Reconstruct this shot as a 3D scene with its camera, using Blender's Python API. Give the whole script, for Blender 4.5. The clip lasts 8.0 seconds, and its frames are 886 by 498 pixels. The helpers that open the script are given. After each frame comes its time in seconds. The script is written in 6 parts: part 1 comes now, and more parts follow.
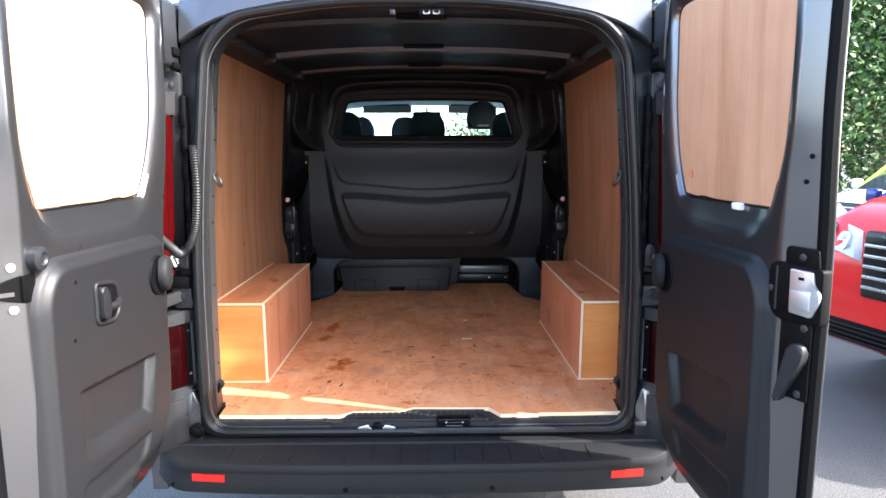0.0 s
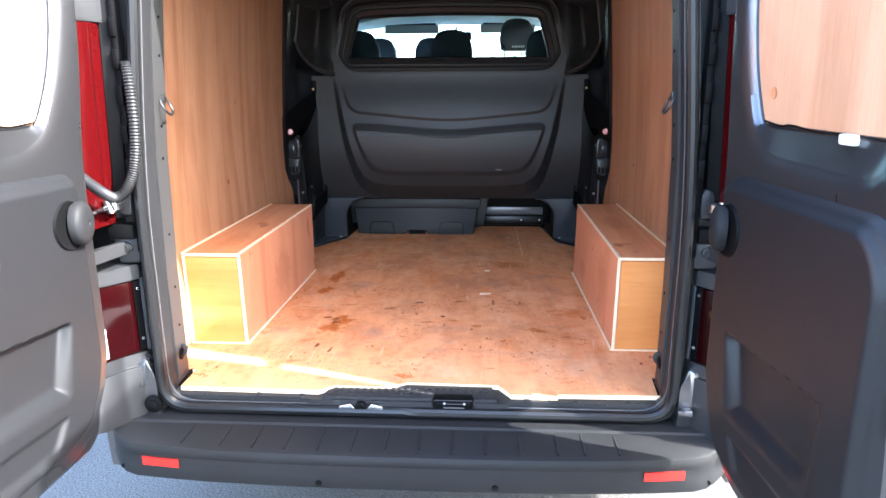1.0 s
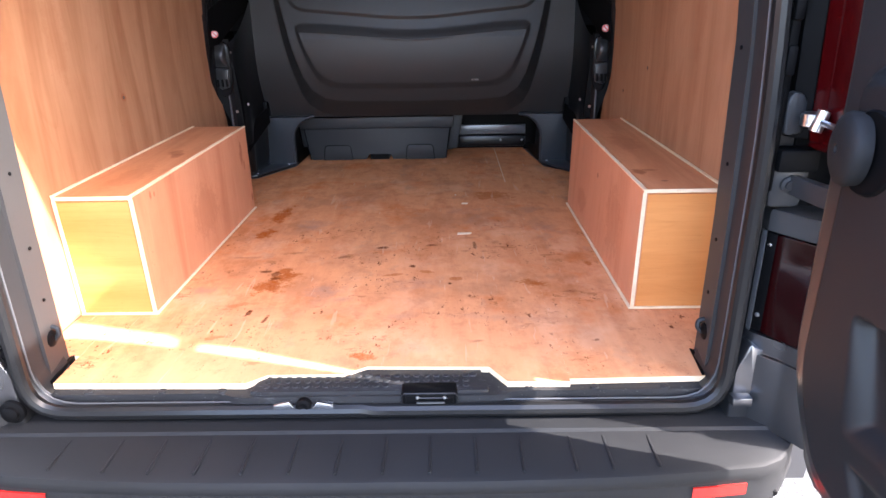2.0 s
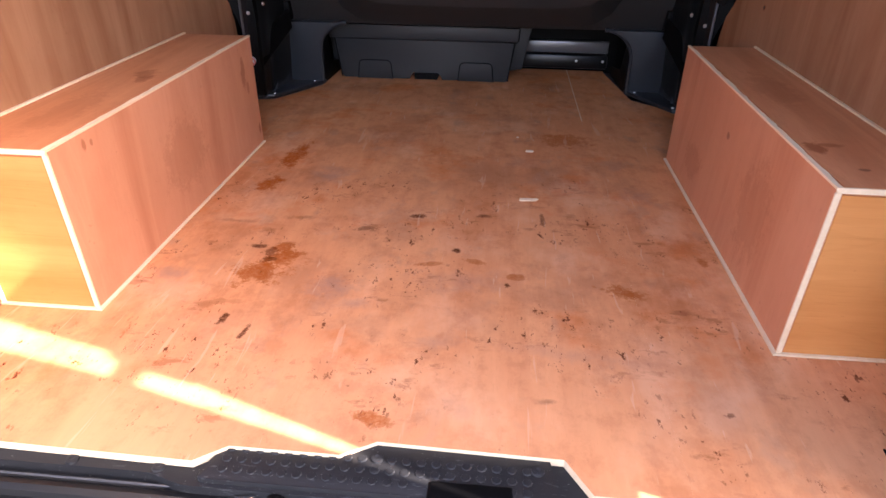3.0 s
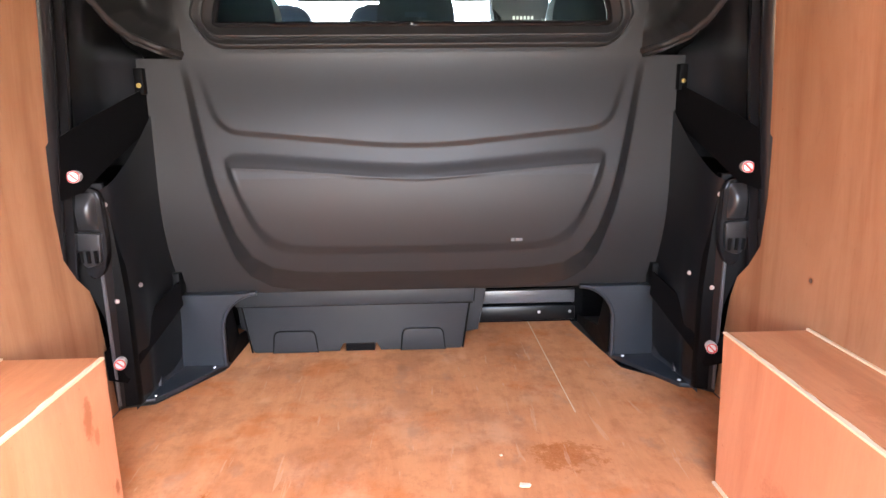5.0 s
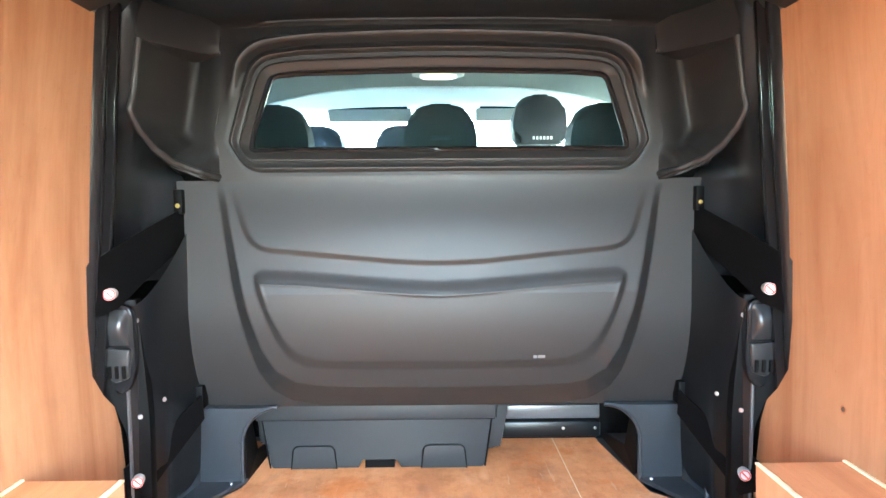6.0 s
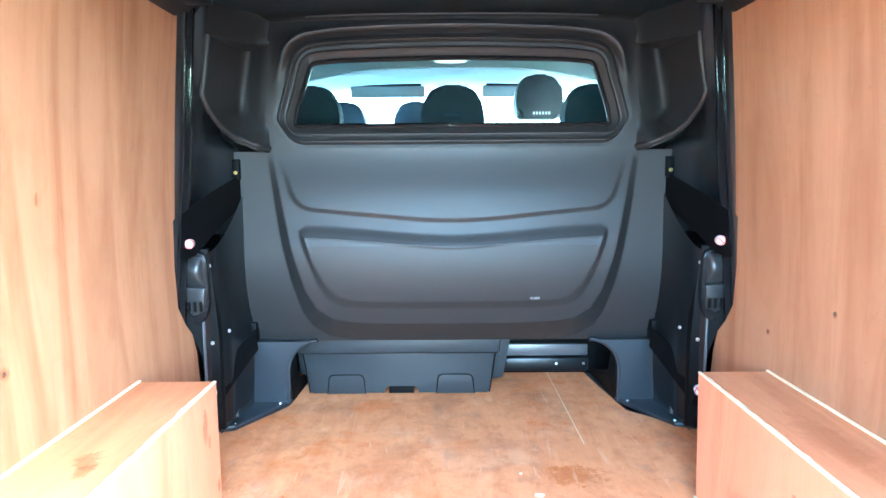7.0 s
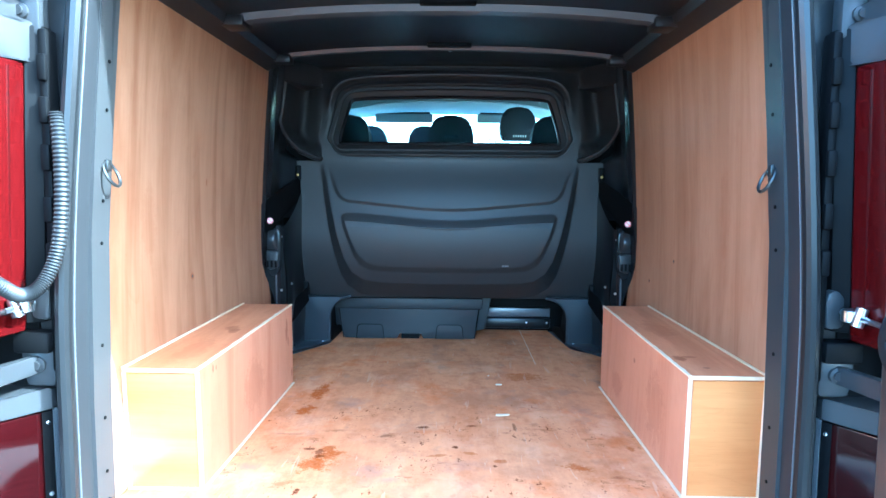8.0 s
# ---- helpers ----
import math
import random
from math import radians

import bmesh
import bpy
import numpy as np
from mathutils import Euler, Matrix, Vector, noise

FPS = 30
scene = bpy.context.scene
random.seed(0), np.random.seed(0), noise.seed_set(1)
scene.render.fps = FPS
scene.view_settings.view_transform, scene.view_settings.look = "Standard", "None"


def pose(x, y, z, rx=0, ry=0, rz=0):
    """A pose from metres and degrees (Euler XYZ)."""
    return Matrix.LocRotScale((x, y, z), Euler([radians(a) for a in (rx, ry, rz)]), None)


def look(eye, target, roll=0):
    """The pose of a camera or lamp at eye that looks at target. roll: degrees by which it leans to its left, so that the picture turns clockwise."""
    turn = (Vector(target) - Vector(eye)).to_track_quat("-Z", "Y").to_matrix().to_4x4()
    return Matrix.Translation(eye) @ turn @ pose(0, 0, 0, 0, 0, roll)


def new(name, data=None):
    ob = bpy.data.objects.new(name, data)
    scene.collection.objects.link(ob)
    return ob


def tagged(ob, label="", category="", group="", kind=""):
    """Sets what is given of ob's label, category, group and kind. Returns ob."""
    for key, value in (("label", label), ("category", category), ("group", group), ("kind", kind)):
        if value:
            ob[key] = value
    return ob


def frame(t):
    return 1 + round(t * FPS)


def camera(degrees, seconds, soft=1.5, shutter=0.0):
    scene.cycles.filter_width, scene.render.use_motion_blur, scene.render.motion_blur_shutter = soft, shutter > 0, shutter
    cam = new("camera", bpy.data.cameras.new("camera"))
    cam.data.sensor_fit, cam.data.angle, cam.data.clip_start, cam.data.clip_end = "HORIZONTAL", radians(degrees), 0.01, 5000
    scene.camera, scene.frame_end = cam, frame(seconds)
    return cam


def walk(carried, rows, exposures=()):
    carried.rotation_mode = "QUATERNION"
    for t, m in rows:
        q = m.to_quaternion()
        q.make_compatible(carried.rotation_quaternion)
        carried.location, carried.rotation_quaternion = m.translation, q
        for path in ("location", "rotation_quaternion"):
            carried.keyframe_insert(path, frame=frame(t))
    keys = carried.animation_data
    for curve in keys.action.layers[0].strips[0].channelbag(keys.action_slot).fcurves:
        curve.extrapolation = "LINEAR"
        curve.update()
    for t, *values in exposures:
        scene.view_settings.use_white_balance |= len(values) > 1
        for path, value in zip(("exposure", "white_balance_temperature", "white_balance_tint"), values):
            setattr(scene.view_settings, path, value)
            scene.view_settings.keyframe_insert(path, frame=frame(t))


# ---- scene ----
cam = camera(70.2, 8.0)
PATH = [
    (0, (0.031, -1.975, 1.462), (0.068, 0.004, 1.173), -0.1),
    (0.5, (0.113, -1.78, 1.443), (0.085, 0.197, 1.143), -1.8),
    (1, (0.175, -1.544, 1.427), (0.061, 0.392, 0.935), -0.3),
    (1.2, (0.173, -1.438, 1.397), (0.046, 0.481, 0.845), -1.0),
    (2.3, (0.146, -0.838, 1.314), (0.148, 0.991, 0.505), -0.8),
    (2.5, (0.16, -0.701, 1.303), (0.095, 1.1, 0.436), -2.7),
    (3, (0.115, -0.462, 1.28), (-0.038, 1.265, 0.283), 0.7),
    (3.5, (0.012, -0.227, 1.272), (-0.035, 1.431, 0.154), 0.6),
    (4, (-0.034, -0.089, 1.306), (0.075, 1.659, 0.341), 1.2),
    (4.5, (-0.012, 0.079, 1.338), (0.086, 1.92, 0.562), -0.5),
    (5, (-0.009, 0.199, 1.375), (0.076, 2.146, 0.925), -0.6),
    (6.3, (-0.011, 0.166, 1.433), (-0.004, 2.161, 1.3), -0.3),
    (6.5, (-0.02, 0.118, 1.433), (-0.008, 2.113, 1.297), 0.0),
    (7, (-0.04, -0.187, 1.428), (-0.037, 1.799, 1.185), -0.4),
    (7.5, (0.027, -0.652, 1.358), (-0.016, 1.343, 1.218), 0.8),
    (8, (0.026, -1.118, 1.357), (-0.008, 0.873, 1.174), 0.5),
]
EXPOSURES = [
    (0.0, 3.62, 6550, 9), (0.5, 3.96, 6500, 8), (1.0, 4.56, 6250, 8), (2.5, 4.3, 6850, 21), (3.5, 3.82, 7350, 25), (4.0, 4.27, 7600, 24), (4.5, 5.08, 7750, 21),
    (5.0, 6.12, 7750, 18), (6.5, 6.9, 6000, -8), (7.0, 6.68, 5180, -10), (7.5, 5.88, 4800, -8), (8.0, 5.2, 4380, -14),
]
walk(cam, [(t, look(eye, target, roll)) for t, eye, target, roll in PATH], EXPOSURES)

# ---- light ----
SUN_DIR = Vector((0.966, -0.258, 0.0)).normalized()
SUN_EL = radians(40.0)
world = bpy.data.worlds.new("world")
scene.world = world
world.use_nodes = True
wn = world.node_tree.nodes
sky = wn.new("ShaderNodeTexSky")
sky.sky_type = "NISHITA"
sky.sun_disc = False
sky.sun_elevation = SUN_EL
sky.sun_rotation = math.atan2(SUN_DIR.x, SUN_DIR.y)
sky.air_density, sky.dust_density, sky.ozone_density = 0.8, 2.2, 0.5
wn["Background"].inputs["Strength"].default_value = 0.14
world.node_tree.links.new(sky.outputs[0], wn["Background"].inputs["Color"])
sun = bpy.data.lights.new("sun", "SUN")
sun.energy, sun.angle, sun.color = 1.65, radians(0.6), (1.0, 0.985, 0.97)
sun_ob = new("sun", sun)
to_sun = Vector((SUN_DIR.x * math.cos(SUN_EL), SUN_DIR.y * math.cos(SUN_EL), math.sin(SUN_EL)))
sun_ob.matrix_world = look(to_sun * 30, (0, 0, 0))


# ---- building helpers ----
def world_of(ob):
    up = world_of(ob.parent) @ ob.matrix_parent_inverse if ob.parent else Matrix()
    return up @ ob.matrix_basis


def mesh_object(name, bm, mat, smooth=35, recalc=True):
    if recalc:
        bmesh.ops.recalc_face_normals(bm, faces=bm.faces[:])
    me = bpy.data.meshes.new(name)
    bm.to_mesh(me)
    bm.free()
    for m in mat if isinstance(mat, (list, tuple)) else [mat]:
        me.materials.append(m)
    if smooth:
        me.polygons.foreach_set("use_smooth", [True] * len(me.polygons))
        me.set_sharp_from_angle(angle=radians(smooth))
    return new(name, me)


def part(name, bm, mat, parent, label="", smooth=35, recalc=True):
    """One mesh, given in world coordinates, under a thing or a part."""
    ob = mesh_object(name, bm, mat, smooth, recalc)
    ob.parent = parent
    ob.matrix_parent_inverse = world_of(parent).inverted()
    return tagged(ob, label)


def thing(name, label, category, at=(0, 0, 0), group="", kind=""):
    ob = new(name)
    ob.empty_display_size = 0.05
    ob.location = at
    return tagged(ob, label, category, group, kind)


def solid(name, bm, mat, label, category, group="", kind="", smooth=35):
    return tagged(mesh_object(name, bm, mat, smooth), label, category, group, kind)


def box(x0, y0, z0, x1, y1, z1, bev=0.0, seg=2, bm=None):
    bm = bm or bmesh.new()
    xs, ys, zs = sorted((x0, x1)), sorted((y0, y1)), sorted((z0, z1))
    v = [bm.verts.new((xs[i], ys[j], zs[k])) for i in (0, 1) for j in (0, 1) for k in (0, 1)]
    fs = [bm.faces.new([v[i] for i in q]) for q in ((0, 1, 3, 2), (4, 6, 7, 5), (0, 4, 5, 1), (2, 3, 7, 6), (0, 2, 6, 4), (1, 5, 7, 3))]
    if bev:
        es = list({e for f in fs for e in f.edges})
        bmesh.ops.bevel(bm, geom=es, offset=bev, segments=seg, profile=0.5, affect="EDGES")
    return bm


def put(axis, a, p):
    """A point from its place along an axis and its two other coordinates."""
    return {"x": (a, p[0], p[1]), "y": (p[0], a, p[1]), "z": (p[0], p[1], a)}[axis]


def prism(pts, axis, a, b, bev=0.0, seg=2, bm=None, side=0):
    """A flat outline pushed from a to b along an axis; side: the material slot of its edge faces."""
    bm = bm or bmesh.new()
    lo = [bm.verts.new(put(axis, a, p)) for p in pts]
    hi = [bm.verts.new(put(axis, b, p)) for p in pts]
    fs = [bm.faces.new(lo[::-1]), bm.faces.new(hi)]
    n = len(pts)
    rim = []
    for i in range(n):
        f = bm.faces.new((lo[i], lo[(i + 1) % n], hi[(i + 1) % n], hi[i]))
        f.material_index = side
        rim.append(f)
    if bev:
        es = list({e for f in fs for e in f.edges})
        bmesh.ops.bevel(bm, geom=es, offset=bev, segments=seg, profile=0.5, affect="EDGES")
    return bm


def rounded(pts, r, n=5):
    """A closed outline with its corners rounded; r: one radius or one for each corner."""
    out = []
    k = len(pts)
    for i in range(k):
        ri = r[i] if isinstance(r, (list, tuple)) else r
        p, a, b = Vector(pts[i]), Vector(pts[i - 1]), Vector(pts[(i + 1) % k])
        da, db = (a - p), (b - p)
        ri = min(ri, da.length * 0.48, db.length * 0.48)
        if ri < 1e-4:
            out.append(tuple(p))
            continue
        s, e = p + da.normalized() * ri, p + db.normalized() * ri
        for j in range(n + 1):
            t = j / n
            q = s * (1 - t) ** 2 + p * 2 * t * (1 - t) + e * t * t
            out.append(tuple(q))
    return out


def tube(pts, r, seg=10, closed=False, bm=None, flat=1.0):
    bm = bm or bmesh.new()
    P = [Vector(p) for p in pts]
    n = len(P)
    rings = []
    up = None
    for i in range(n):
        if closed:
            t = (P[(i + 1) % n] - P[i - 1]).normalized()
        else:
            t = (P[min(i + 1, n - 1)] - P[max(i - 1, 0)]).normalized()
        if up is None:
            up = t.orthogonal().normalized()
        up = (up - t * up.dot(t)).normalized()
        side = t.cross(up)
        ri = r[i] if isinstance(r, (list, tuple)) else r
        rings.append([bm.verts.new(P[i] + (up * math.cos(a) + side * math.sin(a) * flat) * ri) for a in [2 * math.pi * j / seg for j in range(seg)]])
    for i in range(n if closed else n - 1):
        A, B = rings[i], rings[(i + 1) % n]
        for j in range(seg):
            bm.faces.new((A[j], A[(j + 1) % seg], B[(j + 1) % seg], B[j]))
    if not closed:
        bm.faces.new(rings[0][::-1])
        bm.faces.new(rings[-1])
    return bm


def curve_pts(pts, n=8):
    """A smooth line through the points."""
    P = [Vector(p) for p in pts]
    out = []
    for i in range(len(P) - 1):
        a, b, c, d = P[max(i - 1, 0)], P[i], P[i + 1], P[min(i + 2, len(P) - 1)]
        for j in range(n):
            t = j / n
            out.append(0.5 * (2 * b + (c - a) * t + (2 * a - 5 * b + 4 * c - d) * t * t + (3 * b - a - 3 * c + d) * t ** 3))
    return out + [P[-1]]


def lathe(prof, centre, axis, seg=24, bm=None):
    """A turned shape: pairs of radius and height along the axis from centre."""
    bm = bm or bmesh.new()
    ax = Vector(axis).normalized()
    u = ax.orthogonal().normalized()
    v = ax.cross(u)
    c = Vector(centre)
    rings = []
    for r, h in prof:
        if r < 1e-5:
            rings.append([bm.verts.new(c + ax * h)])
        else:
            rings.append([bm.verts.new(c + ax * h + (u * math.cos(a) + v * math.sin(a)) * r) for a in [2 * math.pi * j / seg for j in range(seg)]])
    for A, B in zip(rings, rings[1:]):
        for j in range(seg):
            q = [A[j % len(A)], A[(j + 1) % len(A)], B[(j + 1) % len(B)], B[j % len(B)]]
            q = list(dict.fromkeys(q))
            if len(q) > 2:
                bm.faces.new(q)
    for R, flip in ((rings[0], True), (rings[-1], False)):
        if len(R) > 2:
            bm.faces.new(R[::-1] if flip else R)
    return bm


def loft(loops, bm=None, closed=True, caps=(False, False)):
    bm = bm or bmesh.new()
    V = [[bm.verts.new(p) for p in l] for l in loops]
    for A, B in zip(V, V[1:]):
        n = len(A)
        for j in range(n if closed else n - 1):
            bm.faces.new((A[j], A[(j + 1) % n], B[(j + 1) % n], B[j]))
    if caps[0]:
        bm.faces.new(V[0][::-1])
    if caps[1]:
        bm.faces.new(V[-1])
    return bm


def sheet(fn, us, vs, bm=None, thick=0.0):
    bm = bm or bmesh.new()
    V = [[bm.verts.new(fn(u, v)) for u in us] for v in vs]
    fs = [bm.faces.new((V[i][j], V[i][j + 1], V[i + 1][j + 1], V[i + 1][j])) for i in range(len(vs) - 1) for j in range(len(us) - 1)]
    if thick:
        bmesh.ops.solidify(bm, geom=fs, thickness=thick)
    return bm


def resample(loop, n, start=None):
    """n even steps along a closed flat outline, from the point nearest to start, counter-clockwise."""
    P = [Vector(p) for p in loop]
    area = sum(P[i - 1].x * P[i].y - P[i].x * P[i - 1].y for i in range(len(P)))
    if area < 0:
        P = P[::-1]
    if start is not None:
        best = None
        for i in range(len(P)):
            p, e = P[i], P[(i + 1) % len(P)] - P[i]
            t = min(1.0, max(0.0, (Vector(start) - p).dot(e) / max(e.length_squared, 1e-12)))
            d = (p + e * t - Vector(start)).length
            if best is None or d < best[0] - 1e-9:
                best = (d, i, p + e * t)
        i = best[1]
        P = [best[2]] + P[i + 1:] + P[:i + 1]
    P = P + [P[0]]
    L = [0.0]
    for a, b in zip(P, P[1:]):
        L.append(L[-1] + (b - a).length)
    out, k = [], 0
    for i in range(n):
        d = L[-1] * i / n
        while L[k + 1] < d:
            k += 1
        f = (d - L[k]) / max(L[k + 1] - L[k], 1e-9)
        out.append(tuple(P[k].lerp(P[k + 1], f)))
    return out


def span(a, b, n):
    return [a + (b - a) * i / n for i in range(n + 1)]


# ---- materials ----
class Shade:
    """A node material with the few nodes that the surfaces here need."""

    def __init__(self, name):
        self.m = bpy.data.materials.new(name)
        self.m.use_nodes = True
        self.n = self.m.node_tree.nodes
        self.l = self.m.node_tree.links
        self.b = self.n["Principled BSDF"]
        self.co = self.n.new("ShaderNodeTexCoord").outputs["Object"]

    def link(self, a, b):
        self.l.new(a, b)

    def stretch(self, scale, rot=(0, 0, 0), loc=(0, 0, 0)):
        k = self.n.new("ShaderNodeMapping")
        k.inputs["Scale"].default_value = scale
        k.inputs["Rotation"].default_value = rot
        k.inputs["Location"].default_value = loc
        self.link(self.co, k.inputs["Vector"])
        return k.outputs[0]

    def noise(self, vec, scale, detail=4.0, rough=0.55, dist=0.0):
        k = self.n.new("ShaderNodeTexNoise")
        k.inputs["Scale"].default_value = scale
        k.inputs["Detail"].default_value = detail
        k.inputs["Roughness"].default_value = rough
        k.inputs["Distortion"].default_value = dist
        self.link(vec, k.inputs["Vector"])
        return k.outputs["Fac"]

    def voronoi(self, vec, scale):
        k = self.n.new("ShaderNodeTexVoronoi")
        k.inputs["Scale"].default_value = scale
        self.link(vec, k.inputs["Vector"])
        return k.outputs["Distance"]

    def ramp(self, fac, stops):
        k = self.n.new("ShaderNodeValToRGB")
        e = k.color_ramp.elements
        while len(e) < len(stops):
            e.new(0.5)
        for q, (p, c) in zip(e, stops):
            q.position = p
            q.color = (*c, 1) if isinstance(c, (list, tuple)) else (c, c, c, 1)
        self.link(fac, k.inputs["Fac"])
        return k.outputs["Color"]

    def mix(self, fac, a, b, how="MIX"):
        k = self.n.new("ShaderNodeMix")
        k.data_type, k.blend_type = "RGBA", how
        for v, s in ((fac, k.inputs["Factor"]), (a, k.inputs["A"]), (b, k.inputs["B"])):
            self.setin(s, v)
        return k.outputs["Result"]

    def setin(self, s, v):
        if isinstance(v, bpy.types.NodeSocket):
            self.link(v, s)
        elif isinstance(v, (tuple, list)) and len(v) == 3 and s.type == "RGBA":
            s.default_value = (*v, 1)
        else:
            s.default_value = v

    def math(self, op, a, b=0.0, c=0.0):
        k = self.n.new("ShaderNodeMath")
        k.operation = op
        for s, v in zip(k.inputs, (a, b, c)):
            self.setin(s, v)
        return k.outputs[0]

    def step(self, v, a, b):
        k = self.n.new("ShaderNodeMapRange")
        k.interpolation_type = "SMOOTHSTEP"
        for s, q in zip(("Value", "From Min", "From Max"), (v, a, b)):
            self.setin(k.inputs[s], q)
        return k.outputs[0]

    def bump(self, h, strength=0.3, dist=0.002):
        k = self.n.new("ShaderNodeBump")
        k.inputs["Strength"].default_value = strength
        k.inputs["Distance"].default_value = dist
        self.link(h, k.inputs["Height"])
        self.link(k.outputs[0], self.b.inputs["Normal"])

    def done(self, base=None, rough=None, metal=None, **more):
        for s, v in (("Base Color", base), ("Roughness", rough), ("Metallic", metal)):
            if v is not None:
                self.setin(self.b.inputs[s], v)
        for s, v in more.items():
            self.setin(self.b.inputs[s.replace("_", " ")], v)
        return self.m


def plain(name, col, rough=0.5, metal=0.0, grain=0.12, scale=60.0, bump=0.05, spec=0.5):
    """Paint, plastic or metal with a faint uneven tone and a fine relief."""
    s = Shade(name)
    big = s.noise(s.co, scale * 0.08, 3)
    fine = s.noise(s.co, scale * 6, 2)
    tone = s.math("ADD", s.math("MULTIPLY", big, 0.7), s.math("MULTIPLY", fine, 0.3))
    c = s.mix(tone, tuple(q * (1 - grain) for q in col), tuple(min(1, q * (1 + grain)) for q in col))
    r = s.math("MULTIPLY_ADD", big, 0.10, rough - 0.05)
    if bump:
        s.bump(fine, bump, 0.0006)
    return s.done(c, r, metal, Specular_IOR_Level=spec)


def plywood(name, dark, light, along="z", rough=0.5, long=0.05, streak=1.0, seed=0.0, veins=0.0):
    """A plywood face; along: the axis of its grain."""
    s = Shade(name)
    k = {"x": 0, "y": 1, "z": 2}[along]
    sc = [1.0, 1.0, 1.0]
    sc[k] = long
    v = s.stretch(tuple(sc), loc=(seed, seed * 1.7, seed * 0.6))
    band = s.noise(v, 7, 4, 0.55, 0.8)
    fibre = s.noise(v, 110, 4, 0.65)
    sc[k] = long * 0.6
    pore = s.noise(s.stretch(tuple(sc), loc=(seed, 0, seed)), 300, 2, 0.6)
    cloud = s.noise(s.co, 2.2, 4)
    mottle = s.noise(s.co, 9.0, 5, 0.65)
    mid = tuple((p + q) / 2 for p, q in zip(dark, light))
    c = s.ramp(band, [(0.30, mid), (0.48, light), (0.60, mid), (0.74, dark)])
    c = s.mix(s.math("MULTIPLY", s.step(fibre, 0.62, 0.40), 0.22 * streak), c, s.mix(1.0, c, (0.80, 0.74, 0.70), "MULTIPLY"))
    c = s.mix(s.math("MULTIPLY", s.step(pore, 0.60, 0.70), 0.26 * streak), c, s.mix(1.0, c, (0.68, 0.58, 0.52), "MULTIPLY"))
    c = s.mix(s.step(cloud, 0.3, 0.75), s.mix(1.0, c, (0.90, 0.86, 0.83), "MULTIPLY"), c)
    c = s.mix(s.math("MULTIPLY", s.step(mottle, 0.45, 0.75), 0.35), c, s.mix(1.0, c, (0.86, 0.80, 0.78), "MULTIPLY"))
    if veins:
        sc[k] = 0.10
        line = s.math("ABSOLUTE", s.math("SUBTRACT", s.noise(s.stretch(tuple(sc), loc=(seed, 5, seed + 1)), 11, 2, 0.45, 1.2), 0.5))
        line = s.math("FRACT", s.math("MULTIPLY", line, 9.0))
        c = s.mix(s.math("MULTIPLY", s.step(line, 0.72, 0.96), veins), c, s.mix(1.0, c, (0.78, 0.66, 0.58), "MULTIPLY"))
    fleck = s.step(s.noise(s.stretch((1.0, 1.0, 1.0), loc=(seed + 2, seed, 4)), 55, 4, 0.7), 0.655, 0.74)
    c = s.mix(s.math("MULTIPLY", fleck, 0.30), c, s.mix(1.0, c, (0.55, 0.46, 0.42), "MULTIPLY"))
    s.bump(fibre, 0.08, 0.0006)
    return s, c, s.math("MULTIPLY_ADD", band, 0.15, rough - 0.07)


def smear(s, c, spots):
    """Dirt spots with ragged edges: centre, half sizes, strength, colour."""
    warp = s.noise(s.co, 30, 5, 0.65)
    edge = s.noise(s.co, 130, 4, 0.7)
    for at, size, k, col in spots:
        v = s.n.new("ShaderNodeMapping")
        v.vector_type = "TEXTURE"
        v.inputs["Location"].default_value = at
        v.inputs["Scale"].default_value = size
        s.link(s.co, v.inputs["Vector"])
        ln = s.n.new("ShaderNodeVectorMath")
        ln.operation = "LENGTH"
        s.link(v.outputs[0], ln.inputs[0])
        d = s.math("ADD", ln.outputs["Value"], s.math("ADD", s.math("MULTIPLY_ADD", warp, 1.6, -0.8), s.math("MULTIPLY_ADD", edge, 1.0, -0.5)))
        c = s.mix(s.math("MULTIPLY", s.step(d, 1.05, 0.5), k), c, col)
    return c


def ply_done(*a, spots=(), **k):
    s, c, r = plywood(*a, **k)
    c = smear(s, c, spots)
    return s.done(c, r, 0.0, Specular_IOR_Level=0.04)


